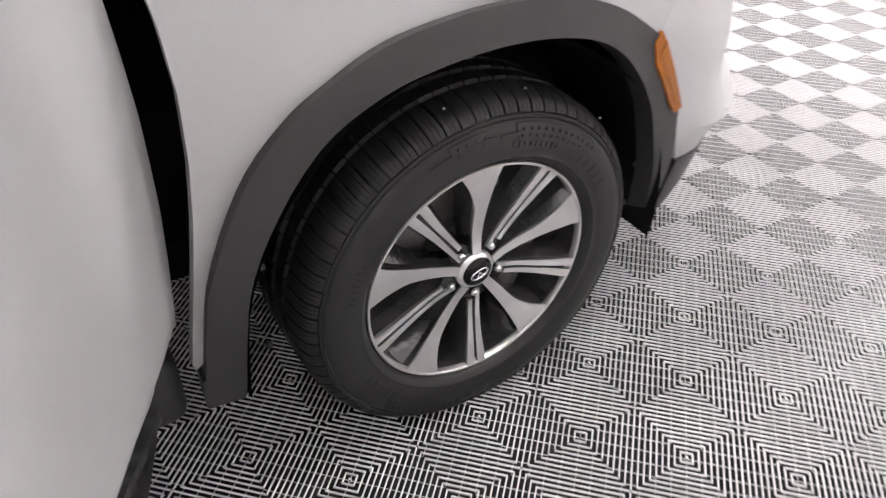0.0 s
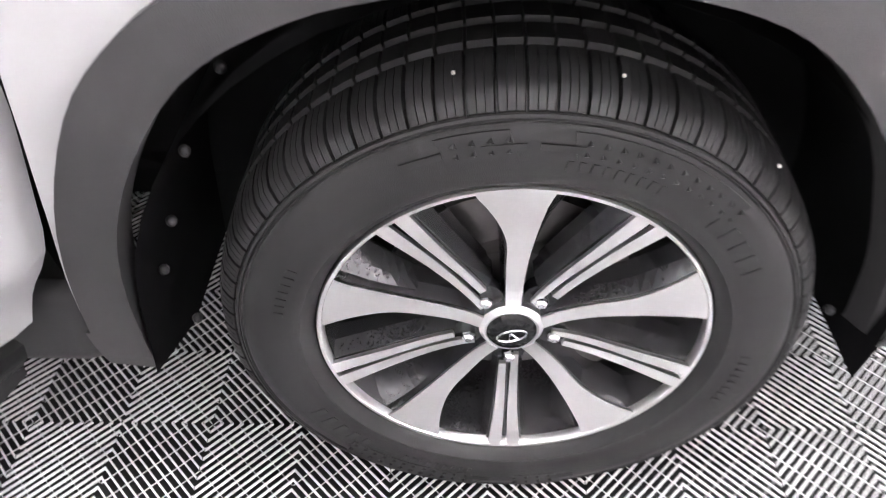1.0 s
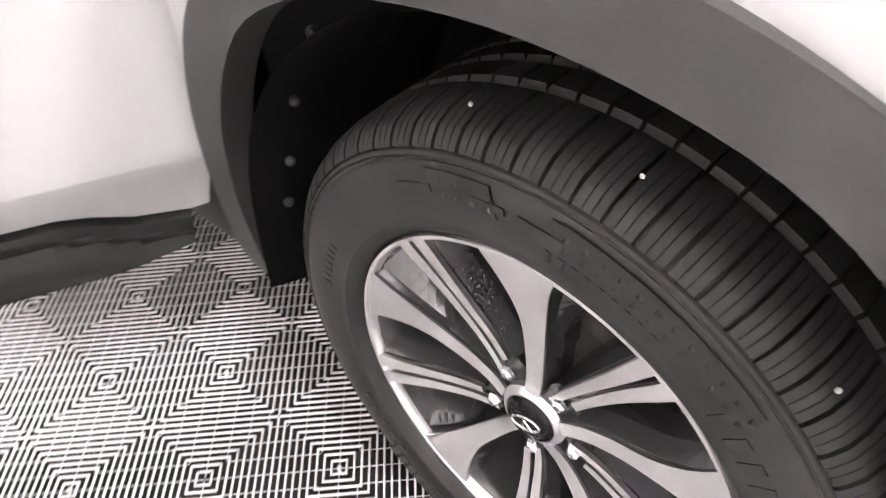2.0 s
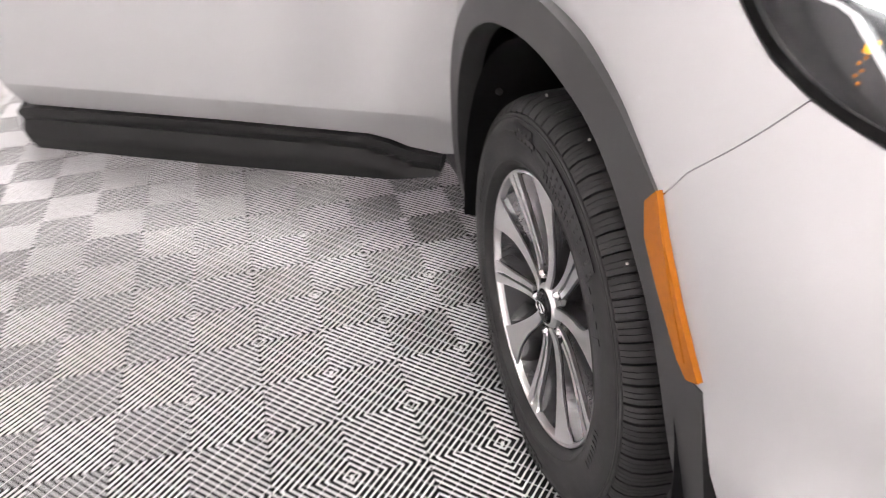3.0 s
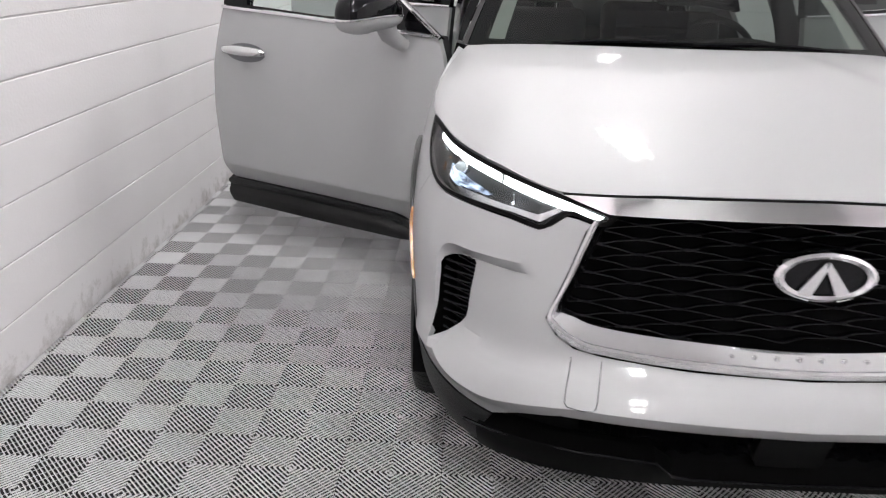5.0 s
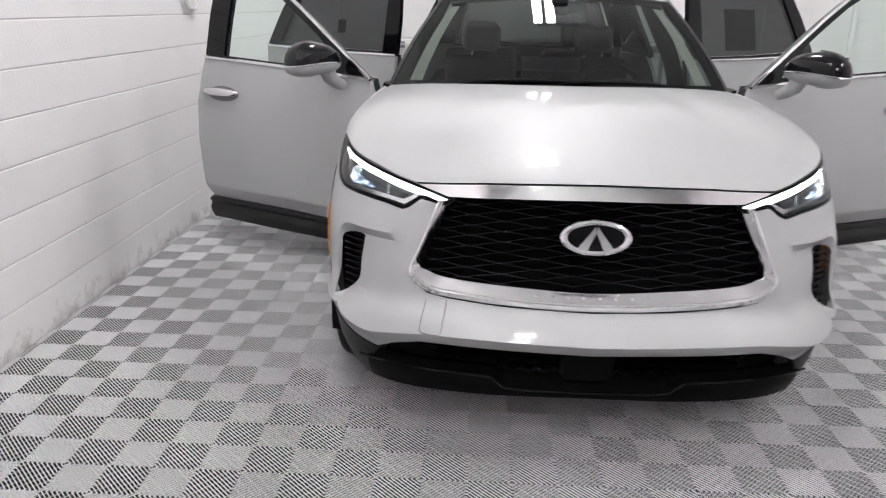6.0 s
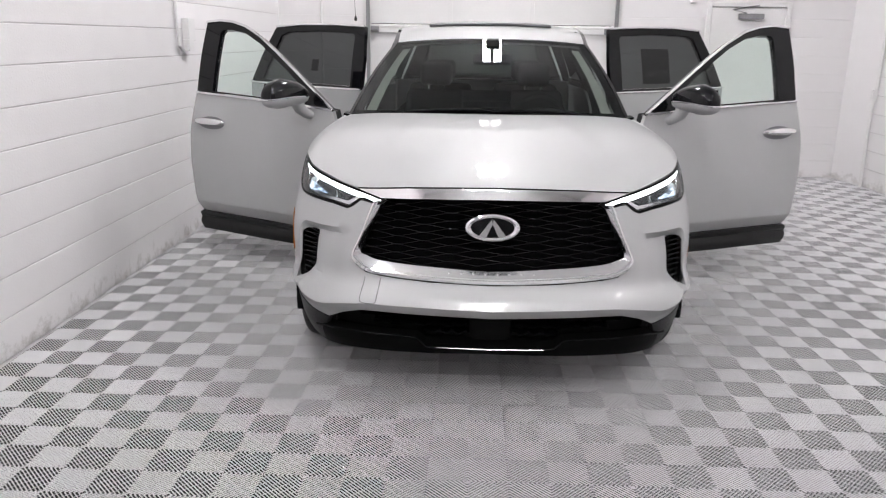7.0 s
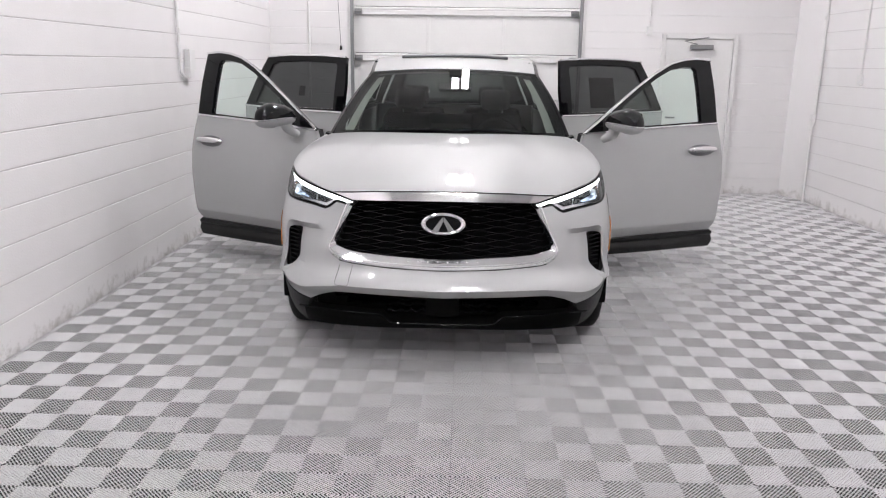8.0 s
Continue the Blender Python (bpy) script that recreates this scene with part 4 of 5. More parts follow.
    for k in range(6):
        c = skin_flat(s * (61.9 - .25 * (k % 2)), .949 - .005 * k, -0.022)
        bm = bmesh.new()
        bmesh.ops.create_icosphere(bm, subdivisions=1, radius=.0022)
        part("amber_dot", bm, M_AMBER, h).matrix_basis = Matrix.Translation(c)
    return h


both(headlamp)

# ---------------------------------------------------------------- bonnet, glass and roof
Q_EDGE = [(0, .966), (12, .964), (24, .959), (37.4, .945), (48.2, .979), (59.4, 1.005), (66.6, 1.025), (72.2, 1.031)]
edge_z = table([p[0] for p in Q_EDGE], [p[1] for p in Q_EDGE])


def blend4(front, rear, side, crown):
    """A four-sided patch between a front curve, a rear curve and its two mirrored sides, swelled by crown(u, v). u: -1 to 1, v: 0 to 1."""
    def f(u, v, off=0.0):
        p = (1 - v) * front(u) + v * rear(u)
        l, r = side(-1, v), side(1, v)
        k = (u + 1) / 2
        p = p + (1 - k) * l + k * r
        c00, c10, c01, c11 = side(-1, 0), side(1, 0), side(-1, 1), side(1, 1)
        p = p - ((1 - k) * (1 - v) * c00 + k * (1 - v) * c10 + (1 - k) * v * c01 + k * v * c11)
        p.z += crown(u, v) + off
        return p
    return f


def hood_front(u):
    q = 72.2 * u
    return skin0(q, edge_z(abs(q)))


def hood_side(s, v):
    q = 72.2 + v * (122.6 - 72.2)
    z = table([0, .16, .35, .55, .79, 1], [1.031, 1.059, 1.084, 1.104, 1.122, 1.134])(v)
    p = skin0(s * q, z)
    p.x *= 1 - 0.035 * v ** 3
    return p


def cowl(u):
    return Vector((hood_side(1, 1).x * u, .548 - .16 * (1 - u * u), 1.134 + .026 * (1 - u ** 4)))


def hood_crown(u, v):
    a = abs(u)
    swell = .050 * (1 - a ** 2.6) * (4 * v * (1 - v)) ** .75 * (1 - .35 * v)
    crease = .007 * math.exp(-((a - (.50 - .12 * v)) / .07) ** 2) * math.sin(math.pi * v)
    return swell + crease


hood_fn = blend4(hood_front, cowl, hood_side, hood_crown)


def grid_sheet(fn, nu, nv, u0=-1, u1=1, v0=0, v1=1, thick=0.02, up=Vector((0, 0, 1)), off=0.0):
    bm = bmesh.new()
    g = [[bm.verts.new(fn(u0 + (u1 - u0) * i / nu, v0 + (v1 - v0) * j / nv, off)) for i in range(nu + 1)] for j in range(nv + 1)]
    for j in range(nv):
        for i in range(nu):
            bm.faces.new((g[j][i], g[j][i + 1], g[j + 1][i + 1], g[j + 1][i]))
    bm.normal_update()
    if sum(f.normal.dot(up) for f in bm.faces) < 0:
        bmesh.ops.reverse_faces(bm, faces=bm.faces[:])
        bm.normal_update()
    if thick:
        rim = [e for e in bm.edges if len(e.link_faces) == 1]
        low = {}
        for e in rim:
            for v in e.verts:
                if v not in low:
                    low[v] = bm.verts.new(v.co - v.normal * thick)
        for e in rim:
            a, b = e.verts
            vsf = e.link_faces[0].verts[:]
            if vsf[(vsf.index(a) + 1) % len(vsf)] == b:
                a, b = b, a
            bm.faces.new((a, b, low[b], low[a]))
            e.smooth = False
    return bm


part("bonnet", grid_sheet(hood_fn, 72, 40, -.995, .995, .004, .985), M_PAINT, CAR, "silver painted bonnet with soft creases", True)


def ws_low(u):
    return Vector((.815 * u, .60 - .16 * (1 - u * u), 1.128 + .012 * (1 - u * u)))


def ws_top(u):
    return Vector((.607 * u + .02, 1.20 - .10 * (1 - u * u), 1.548 + .026 * (1 - u * u)))


ws_fn = blend4(ws_low, ws_top, lambda s, v: (1 - v) * ws_low(s) + v * ws_top(s) + Vector((s * .012 * math.sin(math.pi * v), 0, .012 * math.sin(math.pi * v))), lambda u, v: .018 * math.sin(math.pi * v) * (1 - u * u))
part("windscreen", grid_sheet(ws_fn, 24, 14, thick=0), M_WS, CAR, "large raked clear windscreen", True).visible_shadow = False
for u0, u1, v0, v1 in ((-1, -.93, 0, 1), (.93, 1, 0, 1), (-.93, .93, .955, 1), (-.93, .93, 0, .06)):
    part("glass_border", grid_sheet(ws_fn, 12, 12, u0, u1, v0, v1, thick=0, off=-.004), M_GLOSS, CAR, "black windscreen border", True)
for sd in (-1, 1):
    part("pillar_trim", grid_sheet(ws_fn, 4, 12, sd * .925, sd * .845, .07, .95, thick=0, off=-.03), M_PALE, CAR, "pale inner pillar lining", True)
part("cowl_panel", grid_sheet(blend4(lambda u: cowl(u) + Vector((0, -.012, -.02)), lambda u: ws_low(u) + Vector((0, .02, -.012)), lambda s, v: (1 - v) * (cowl(s) + Vector((0, -.012, -.02))) + v * (ws_low(s) + Vector((0, .02, -.012))), lambda u, v: 0), 24, 3, thick=0), M_BLACK_PL, CAR, "black plastic cowl under the windscreen", True)
for x0, x1, y0 in ((-.50, .10, .475), (.02, .62, .462)):
    bm = bmesh.new()
    tube(bm, [(x0 + (x1 - x0) * k / 10, y0 + .10 * abs(x0 + (x1 - x0) * k / 10) ** 2, 1.166 - .05 * (x0 + (x1 - x0) * k / 10) ** 2 + .01 * math.sin(math.pi * k / 10)) for k in range(11)], [.006] + [.009] * 9 + [.006], 6)
    part("wiper", bm, M_GLOSS, CAR, "black wiper arm and blade", True)

ROOF_Z = table([1.1, 1.3, 1.5, 1.8, 2.2, 2.8, 3.4, 3.8], [1.576, 1.632, 1.662, 1.684, 1.692, 1.686, 1.655, 1.61])
ROOF_W = table([1.1, 1.5, 2.2, 3.0, 3.8], [.612, .622, .63, .622, .58])


def roof_fn(u, v, off=0.0):
    y = 1.205 - .10 * (1 - u * u) * (1 - v) ** 2 + v * 2.55
    yy = 1.10 + v * 2.65
    return Vector((ROOF_W(yy) * u + .02, y, ROOF_Z(yy) - .030 * abs(u) ** 2.4 + off))


part("roof", grid_sheet(roof_fn, 30, 30, thick=0.02), M_PAINT, CAR, "silver painted roof", True)
part("headliner", grid_sheet(roof_fn, 12, 12, -.97, .97, .02, .99, thick=0, off=-.05, up=Vector((0, 0, -1))), M_LINING, CAR, "grey cloth headliner", True)
sun = part("sunroof", grid_sheet(roof_fn, 20, 10, -.68, .68, .155, .46, thick=0.014, off=.012), M_GLOSS, CAR, "dark glass sunroof panel", True)
bm = bmesh.new()
tube(bm, [roof_fn(-.68 + 1.36 * k / 20, .152, .012) for k in range(21)], .011, 8)
part("deflector", bm, M_PLATE, sun, "grey sunroof front rim", True)


def a_pillar(s):
    def line(w, v):
        a, b = ws_low(s), ws_top(s)
        c = (1 - v) * a + v * b + Vector((s * .012 * math.sin(math.pi * v), 0, .012 * math.sin(math.pi * v)))
        if v > 1:
            c = roof_fn(s, (v - 1) * .97) + Vector((0, 0, 0))
        return c + Vector((s * w * .62, w * .55, -w * .48))
    prof = [(0.002, .004), (.030, .014), (.058, .004), (.062, -.02), (.030, -.05), (.0, -.04)]

    def run(v0, v1, n, name, mat, label):
        bm = bmesh.new()
        prev = None
        for k in range(n + 1):
            v = v0 + (v1 - v0) * k / n
            ring = [bm.verts.new(line(w, v) + Vector((s * .5 * o, -.35 * o if v < 1 else 0, .8 * o))) for w, o in prof]
            if prev:
                for i in range(len(ring)):
                    bm.faces.new((prev[i], prev[(i + 1) % len(ring)], ring[(i + 1) % len(ring)], ring[i]))
            else:
                bm.faces.new(ring)
            prev = ring
        bm.faces.new(prev[::-1])
        bmesh.ops.recalc_face_normals(bm, faces=bm.faces[:])
        return part(name, bm, mat, CAR, label, True)
    run(-.03, 1.16, 24, "windscreen_pillar", M_GLOSS, "black trimmed windscreen pillar")
    return run(1.16, 1.97, 16, "roof_rail", M_PAINT, "silver roof side")


both(a_pillar)

# ---------------------------------------------------------------- body sides and tail
SIDE = table([.20, .30, .40, .6, .8, 1.0, 1.13, 1.2, 1.4, 1.62], [.88, .90, .925, .944, .946, .936, .912, .890, .79, .675])


def side_fn(s):
    def f(y, z, off=0.0):
        taper = 1 - .05 * ease(2.6, 4.05, y) ** 1.5
        return Vector((s * (SIDE(z) * taper + off), y, z))
    return f


def body_side(s):
    fn = side_fn(s)
    up = lambda p: Vector((s, 0, .2))
    arch = [(2.9 + .43 * math.cos(a), .345 + .43 * math.sin(a)) for a in [math.pi * k / 18 for k in range(19)]]
    quarter = [(2.56, 1.0), (2.58, .78), (2.5, .60)] + [p for p in arch[::-1] if p[0] > 2.47] + [(3.36, .30), (3.98, .36), (4.05, .6), (4.02, 1.0), (3.95, 1.15), (2.75, 1.17)]
    part("rear_quarter", sheet(fn, quarter, [], 0.05, su=1, thick=.03, up=up), M_PAINT, CAR, "silver painted rear quarter panel", True)
    clad = [(2.9 + r * math.cos(math.pi * k / 18), .345 + r * math.sin(math.pi * k / 18)) for r, rng in ((.49, range(19)), (.40, range(18, -1, -1))) for k in rng]
    part("arch_cladding", sheet(fn, clad, [], 0.03, su=1, off=.02, thick=.04, up=up), M_BLACK_PL, CAR, "matte dark grey plastic wheel arch moulding", True)
    glass_q = [(2.80, 1.20), (3.80, 1.20), (3.50, 1.52), (2.90, 1.58)]
    part("quarter_glass", sheet(fn, glass_q, [], 0.06, su=1, off=-.004, thick=0, up=up), M_PRIVACY, CAR, "dark rear quarter glass", True)
    frame_q = [(2.62, 1.17), (3.95, 1.17), (3.66, 1.615), (2.55, 1.63)]
    part("rear_pillar", sheet(fn, frame_q, [glass_q], 0.05, su=1, thick=.03, up=up), M_GLOSS, CAR, "gloss black rear pillar", True)
    pillar = [(1.56, .38), (1.66, .38), (1.66, 1.17), (1.64, 1.63), (1.50, 1.63), (1.56, 1.17)]
    part("centre_pillar", sheet(fn, pillar, [], 0.05, su=1, off=-.06, thick=.08, up=up), M_TRIM, CAR, "dark centre pillar", True)
    post = [(.58, .36), (.66, .36), (.68, 1.14), (.57, 1.14)]
    part("hinge_post", sheet(fn, post, [], 0.05, su=1, off=-.05, thick=.10, up=up), M_SATIN, CAR, "dark door hinge post", True)
    bm = bmesh.new()
    box(bm, .72, .895, .56, 2.50, .215, .37, .03, 3)
    if s < 0:
        bmesh.ops.scale(bm, vec=(-1, 1, 1), verts=bm.verts[:])
        bmesh.ops.reverse_faces(bm, faces=bm.faces[:])
    part("rocker", bm, M_BLACK_PL, CAR, "black sill under the doors", True)


both(body_side)


def tail_fn(u, v, off=0.0):
    z = .38 + v * .80
    x = u * (.90 - .04 * v)
    y = 4.06 - .28 * abs(u) ** 4 - .06 * v ** 2
    return Vector((x, y + off, z))


part("tailgate", grid_sheet(tail_fn, 20, 12, thick=.03, up=Vector((0, 1, 0))), M_PAINT, CAR, "silver painted tailgate", True)


def back_glass(u, v, off=0.0):
    return Vector((u * (.80 - .20 * v), 4.0 - .25 * v - .12 * abs(u) ** 3, 1.18 + .42 * v + off))


part("rear_glass", grid_sheet(back_glass, 12, 6, -.8, .8, .1, .92, thick=0, up=Vector((0, 1, 0))), M_REAR, CAR, "tinted rear window glass", True)
for u0, u1, v0, v1 in ((-1, -.8, 0, 1), (.8, 1, 0, 1), (-.8, .8, .92, 1), (-.8, .8, 0, .1)):
    part("tailgate_frame", grid_sheet(back_glass, 6, 6, u0, u1, v0, v1, thick=.03, up=Vector((0, 1, 0))), M_GLOSS, CAR, smooth=True)
bm = bmesh.new()
box(bm, -.88, .88, 3.5, 4.12, .26, .52, .08, 4)
part("rear_bumper", bm, M_BLACK_PL, CAR, "black lower rear bumper", True)
bm = bmesh.new()
box(bm, -.78, .78, .80, 3.9, .20, .30, .03, 2)
box(bm, -.50, .50, -.55, .80, .20, .30, .03, 2)
part("underbody", bm, M_VOID, CAR)
bm = bmesh.new()
box(bm, -.56, .56, -.62, .62, .30, .90, .05, 2)
part("engine_bay", bm, M_VOID, CAR)
bm = bmesh.new()
box(bm, -.80, .80, 3.0, 3.95, .30, .95, .05, 2)
part("boot_floor", bm, M_TRIM, CAR)

# wheel wells
for s in (1, -1):
    for yc in (0.0, 2.9):
        bm = bmesh.new()
        n = 28
        rings = []
        for x in (.945, .80, .60):
            bow = [(yc + .455 * math.cos(math.pi * (k / n * 1.02 + .035)), .345 + .455 * math.sin(math.pi * (k / n * 1.02 + .035))) for k in range(n + 1)]
            bow = [(yc + .466, .27 if x > .9 else .21)] + bow + [(yc - .458, .33 if x > .9 else .28)]
            rings.append([bm.verts.new((s * x, y, z)) for y, z in bow])
        for i in range(2):
            for k in range(n + 2):
                bm.faces.new((rings[i][k], rings[i][k + 1], rings[i + 1][k + 1], rings[i + 1][k]))
        bm.faces.new(rings[2])
        part("wheel_liner", bm, M_VOID, CAR, "black plastic wheel arch liner", True)
for y, z in ((.36, .60), (.40, .50), (.43, .42), (.41, .33), (-.44, .42), (-.42, .33), (.30, .70)):
    bm = bmesh.new()
    bmesh.ops.create_uvsphere(bm, u_segments=10, v_segments=6, radius=.007)
    part("liner_clip", bm, M_BLACK_PL, CAR, smooth=True).matrix_basis = Matrix.Translation((-.90, y, z)) if y > 0 else Matrix.Translation((-.88, y, z))

# ---------------------------------------------------------------- wheels
def polar(r, a, x):
    """A point of the wheel: radius, angle from the top (degrees, towards the tail), and depth along the axle (outward is positive)."""
    return Vector((-x, r * math.sin(radians(a)), r * math.cos(radians(a))))


SPECKS = ((11.5, -.0114), (-14.0, -.0120), (-44.7, .003))
M_GRIT = material("pale_grit", (0.6, 0.58, 0.55), 0.8, grain=0.3, grain_scale=300)


def tyre_mesh():
    """Revolved tyre with grooved tread, notched shoulders and ribs on the sidewall."""
    bm = bmesh.new()
    # radius, depth, notch (how far the cross grooves cut in here)
    prof = [(.236, -.205, 0), (.250, -.222, 0), (.300, -.240, 0), (.340, -.236, 0), (.360, -.222, 1), (.369, -.205, 1), (.372, -.180, 1),
            (.372, -.158, .6), (.366, -.156, 0), (.366, -.148, 0), (.372, -.144, .5), (.3725, -.112, .5), (.366, -.109, 0), (.366, -.101, 0), (.3725, -.097, .5),
            (.3725, -.065, .5), (.366, -.061, 0), (.366, -.053, 0), (.372, -.051, .6), (.371, -.028, 1), (.368, -.008, 1), (.361, .010, 1), (.351, .020, 1), (.345, .0235, .3),
            (.343, .0215, 0), (.3415, .0250, 0), (.3385, .0265, 0), (.3375, .0250, 0), (.3360, .0272, 0), (.333, .0262, 0), (.330, .0290, 0), (.315, .0325, 0), (.296, .0340, 0), (.276, .0325, 0), (.268, .0300, 0),
            (.264, .0310, 0), (.258, .0270, 0), (.250, .0180, 0), (.247, .0100, 0), (.240, .0020, 0)]
    blocks, slots = 76, (0, .075, .11, .37, .385, .40, .66, .675, .69, .965)
    sub = len(slots)
    n = blocks * sub
    rings = []
    for k in range(n):
        a = 360 * (k // sub + slots[k % sub]) / blocks
        cut = 1 if k % sub in (0, 1) else 0
        fine = 1 if k % sub in (4, 7) else 0
        ring = []
        for r, x, notch in prof:
            d = 0.0085 * notch * cut + 0.004 * (notch >= 1) * fine
            lean = (x + .09) * 14
            p = polar((r - d) * .988, a + lean * (1 if x > -.09 else -1) * .35, x)
            if p.z < -.344:
                p.z = -.344 - (p.z + .344) * .02
                p.x *= 1.02
            ring.append(bm.verts.new(p))
        rings.append(ring)
    m = len(prof)
    for k in range(n):
        for i in range(m - 1):
            bm.faces.new((rings[k][i], rings[(k + 1) % n][i], rings[(k + 1) % n][i + 1], rings[k][i + 1]))
    bmesh.ops.recalc_face_normals(bm, faces=bm.faces[:])
    return bm


def ring_mesh(prof, n=96):
    bm = bmesh.new()
    rings = [[bm.verts.new(polar(r, 360 * k / n, x)) for r, x in prof] for k in range(n)]
    for k in range(n):
        for i in range(len(prof) - 1):
            bm.faces.new((rings[k][i], rings[(k + 1) % n][i], rings[(k + 1) % n][i + 1], rings[k][i + 1]))
    bmesh.ops.recalc_face_normals(bm, faces=bm.faces[:])
    return bm


def plate(rows, thick):
    """A spoke plate from cross rows: each row is radius, (angle offset, depth) of both rims; closed to the back by thick."""
    bm = bmesh.new()
    top = [[bm.verts.new(p) for p in row] for row in rows]
    low = [[bm.verts.new(p + Vector((thick, 0, 0))) for p in row] for row in rows]
    w = len(rows[0])
    for i in range(len(rows) - 1):
        for j in range(w - 1):
            bm.faces.new((top[i][j], top[i][j + 1], top[i + 1][j + 1], top[i + 1][j]))
            bm.faces.new((low[i][j], low[i + 1][j], low[i + 1][j + 1], low[i][j + 1]))
        for j in (0, w - 1):
            bm.faces.new((top[i][j], top[i + 1][j], low[i + 1][j], low[i][j]))
    for i in (0, len(rows) - 1):
        for j in range(w - 1):
            bm.faces.new((top[i][j], top[i][j + 1], low[i][j + 1], low[i][j]))
    bmesh.ops.recalc_face_normals(bm, faces=bm.faces[:])
    return bm


def at(r, t, a, x):
    """Radius r along the spoke's line at angle a, t metres across it, depth x."""
    d = Vector((0, math.sin(radians(a)), math.cos(radians(a))))
    c = Vector((0, math.cos(radians(a)), -math.sin(radians(a))))
    return d * r + c * t + Vector((-x, 0, 0))


FACE = table([.03, .06, .10, .15, .20, .236], [.002, -.004, -.004, .002, .010, .016])


def wheel(hub):
    barrel = ring_mesh([(.236, .012), (.232, -.02), (.226, -.05), (.214, -.10), (.212, -.19), (.232, -.20)])
    w = part("wheel", barrel, M_ALLOY_DARK, CAR, "alloy wheel with machined spokes and black-walled tyre", True)
    w.matrix_basis = Matrix.Translation(hub)
    part("tyre", tyre_mesh(), M_TYRE, w, "black road tyre", True)
    part("rim_lip", ring_mesh([(.2350, .004), (.2358, .0145), (.2376, .0172), (.2418, .0176), (.2436, .0150), (.2432, .004)]), M_MACHINED, w, "machined bright rim edge", True)
    for k in range(5):
        a = 72 * k
        # broad spoke: wide at the rim, with one swept flank
        rows = []
        for i in range(17):
            r = .040 + (.2375 - .040) * i / 16
            tr = table([.04, .10, .16, .20, .225, .234], [.0092, .0112, .0150, .031, .047, .054])(r)
            tl = table([.04, .10, .16, .20, .225, .234], [.0092, .0122, .0185, .0250, .0310, .036])(r)
            rows.append([at(r, t, a, FACE(r)) for t in (-tl, -tl * .4, tr * .3, tr)])
        part("spoke", plate(rows, .004), M_MACHINED, w, "machined broad spoke")
        rows = []
        for i in range(15):
            r = .040 + (.232 - .040) * i / 14
            tr = table([.04, .10, .16, .20, .232], [.014, .018, .024, .040, .052])(r)
            tl = table([.04, .10, .16, .20, .232], [.014, .017, .021, .027, .038])(r)
            rows.append([at(r, t, a, FACE(r) - .005 - o) for t, o in ((-tl, .022), (-tl * .72, .0), (tr * .72, .0), (tr, .022))])
        part("spoke_back", plate(rows, .030), M_ALLOY_DARK, w, "dark painted spoke flank")
        # twin spoke: two narrow bright rails over a dark web
        b = a + 36
        for sgn in (1, -1):
            rows = []
            for i in range(13):
                r = (.052 if sgn > 0 else .074) + (.2375 - (.052 if sgn > 0 else .074)) * i / 12
                mid = sgn * table([.05, .10, .16, .236], [.0078, .0082, .0092, .0135])(r)
                wd = table([.05, .12, .236], [.0042, .0056, .0094])(r)
                rows.append([at(r, mid + t, b, FACE(r) + .001) for t in (-wd, 0, wd)])
            part("rail", plate(rows, .006), M_MACHINED, w, "narrow machined spoke rail")
        rows = []
        for i in range(13):
            r = .070 + (.232 - .070) * i / 12
            wd = table([.07, .12, .232], [.0155, .018, .027])(r)
            rows.append([at(r, t, b, FACE(r) - .006 - o) for t, o in ((-wd * 1.25, .024), (-wd * .92, .0), (-wd * .20, .005), (wd * .20, .005), (wd * .92, .0), (wd * 1.25, .024))])
        part("web", plate(rows, .026), M_ALLOY_DARK, w, "dark painted spoke web")
        # side pocket wall next to the broad spoke
        rows = []
        for i in range(9):
            r = .13 + (.231 - .13) * i / 8
            t0 = table([.13, .18, .231], [-.020, -.026, -.040])(r)
            rows.append([at(r, t0 - e, a, FACE(r) - .012 - d) for e, d in ((0, 0), (.018 * (r - .12) / .11, .012), (.040 * (r - .12) / .11, .034))])
        part("pocket", plate(rows, .004), M_ALLOY_DARK, w)
        # nut
        nut = bmesh.new()
        c = at(.0575, 0, b, 0)
        tube(nut, [c + Vector((.030, 0, 0)), c + Vector((.004, 0, 0)), c + Vector((.000, 0, 0)), c + Vector((-.003, 0, 0))], [.0095, .0095, .0080, .0045], 6)
        part("lug_nut", nut, M_CHROME, w, "chrome wheel nut")
        seat = bmesh.new()
        tube(seat, [c + Vector((.032, 0, 0)), c + Vector((.0125, 0, 0))], [.019, .021], 18)
        part("nut_seat", seat, M_LAMP_DARK, w, smooth=True)
    part("hub_ring", ring_mesh([(.0, -.004), (.030, -.004), (.0325, .003), (.035, .003), (.041, -.004), (.041, -.03)], 48), M_MACHINED, w, smooth=True)
    part("centre_cap", ring_mesh([(.0, .010), (.020, .0095), (.028, .007), (.0315, .003), (.0318, -.004)], 40), M_GLOSS, w, "gloss black centre cap with a small bright oval")
    bm = bmesh.new()
    pts = [Vector((-.0105, .019 * math.cos(2 * math.pi * k / 28), .0095 * math.sin(2 * math.pi * k / 28))) for k in range(28)]
    tube(bm, pts, .0016, 6, closed=True)
    for s in (1, -1):
        tube(bm, [Vector((-.0105, s * .007, -.0095)), Vector((-.0112, 0, .006))], .0016, 5)
    o = part("cap_mark", bm, M_CHROME, w, "small bright oval mark", True)
    o.matrix_basis = pose(0, 0, 0, -18)
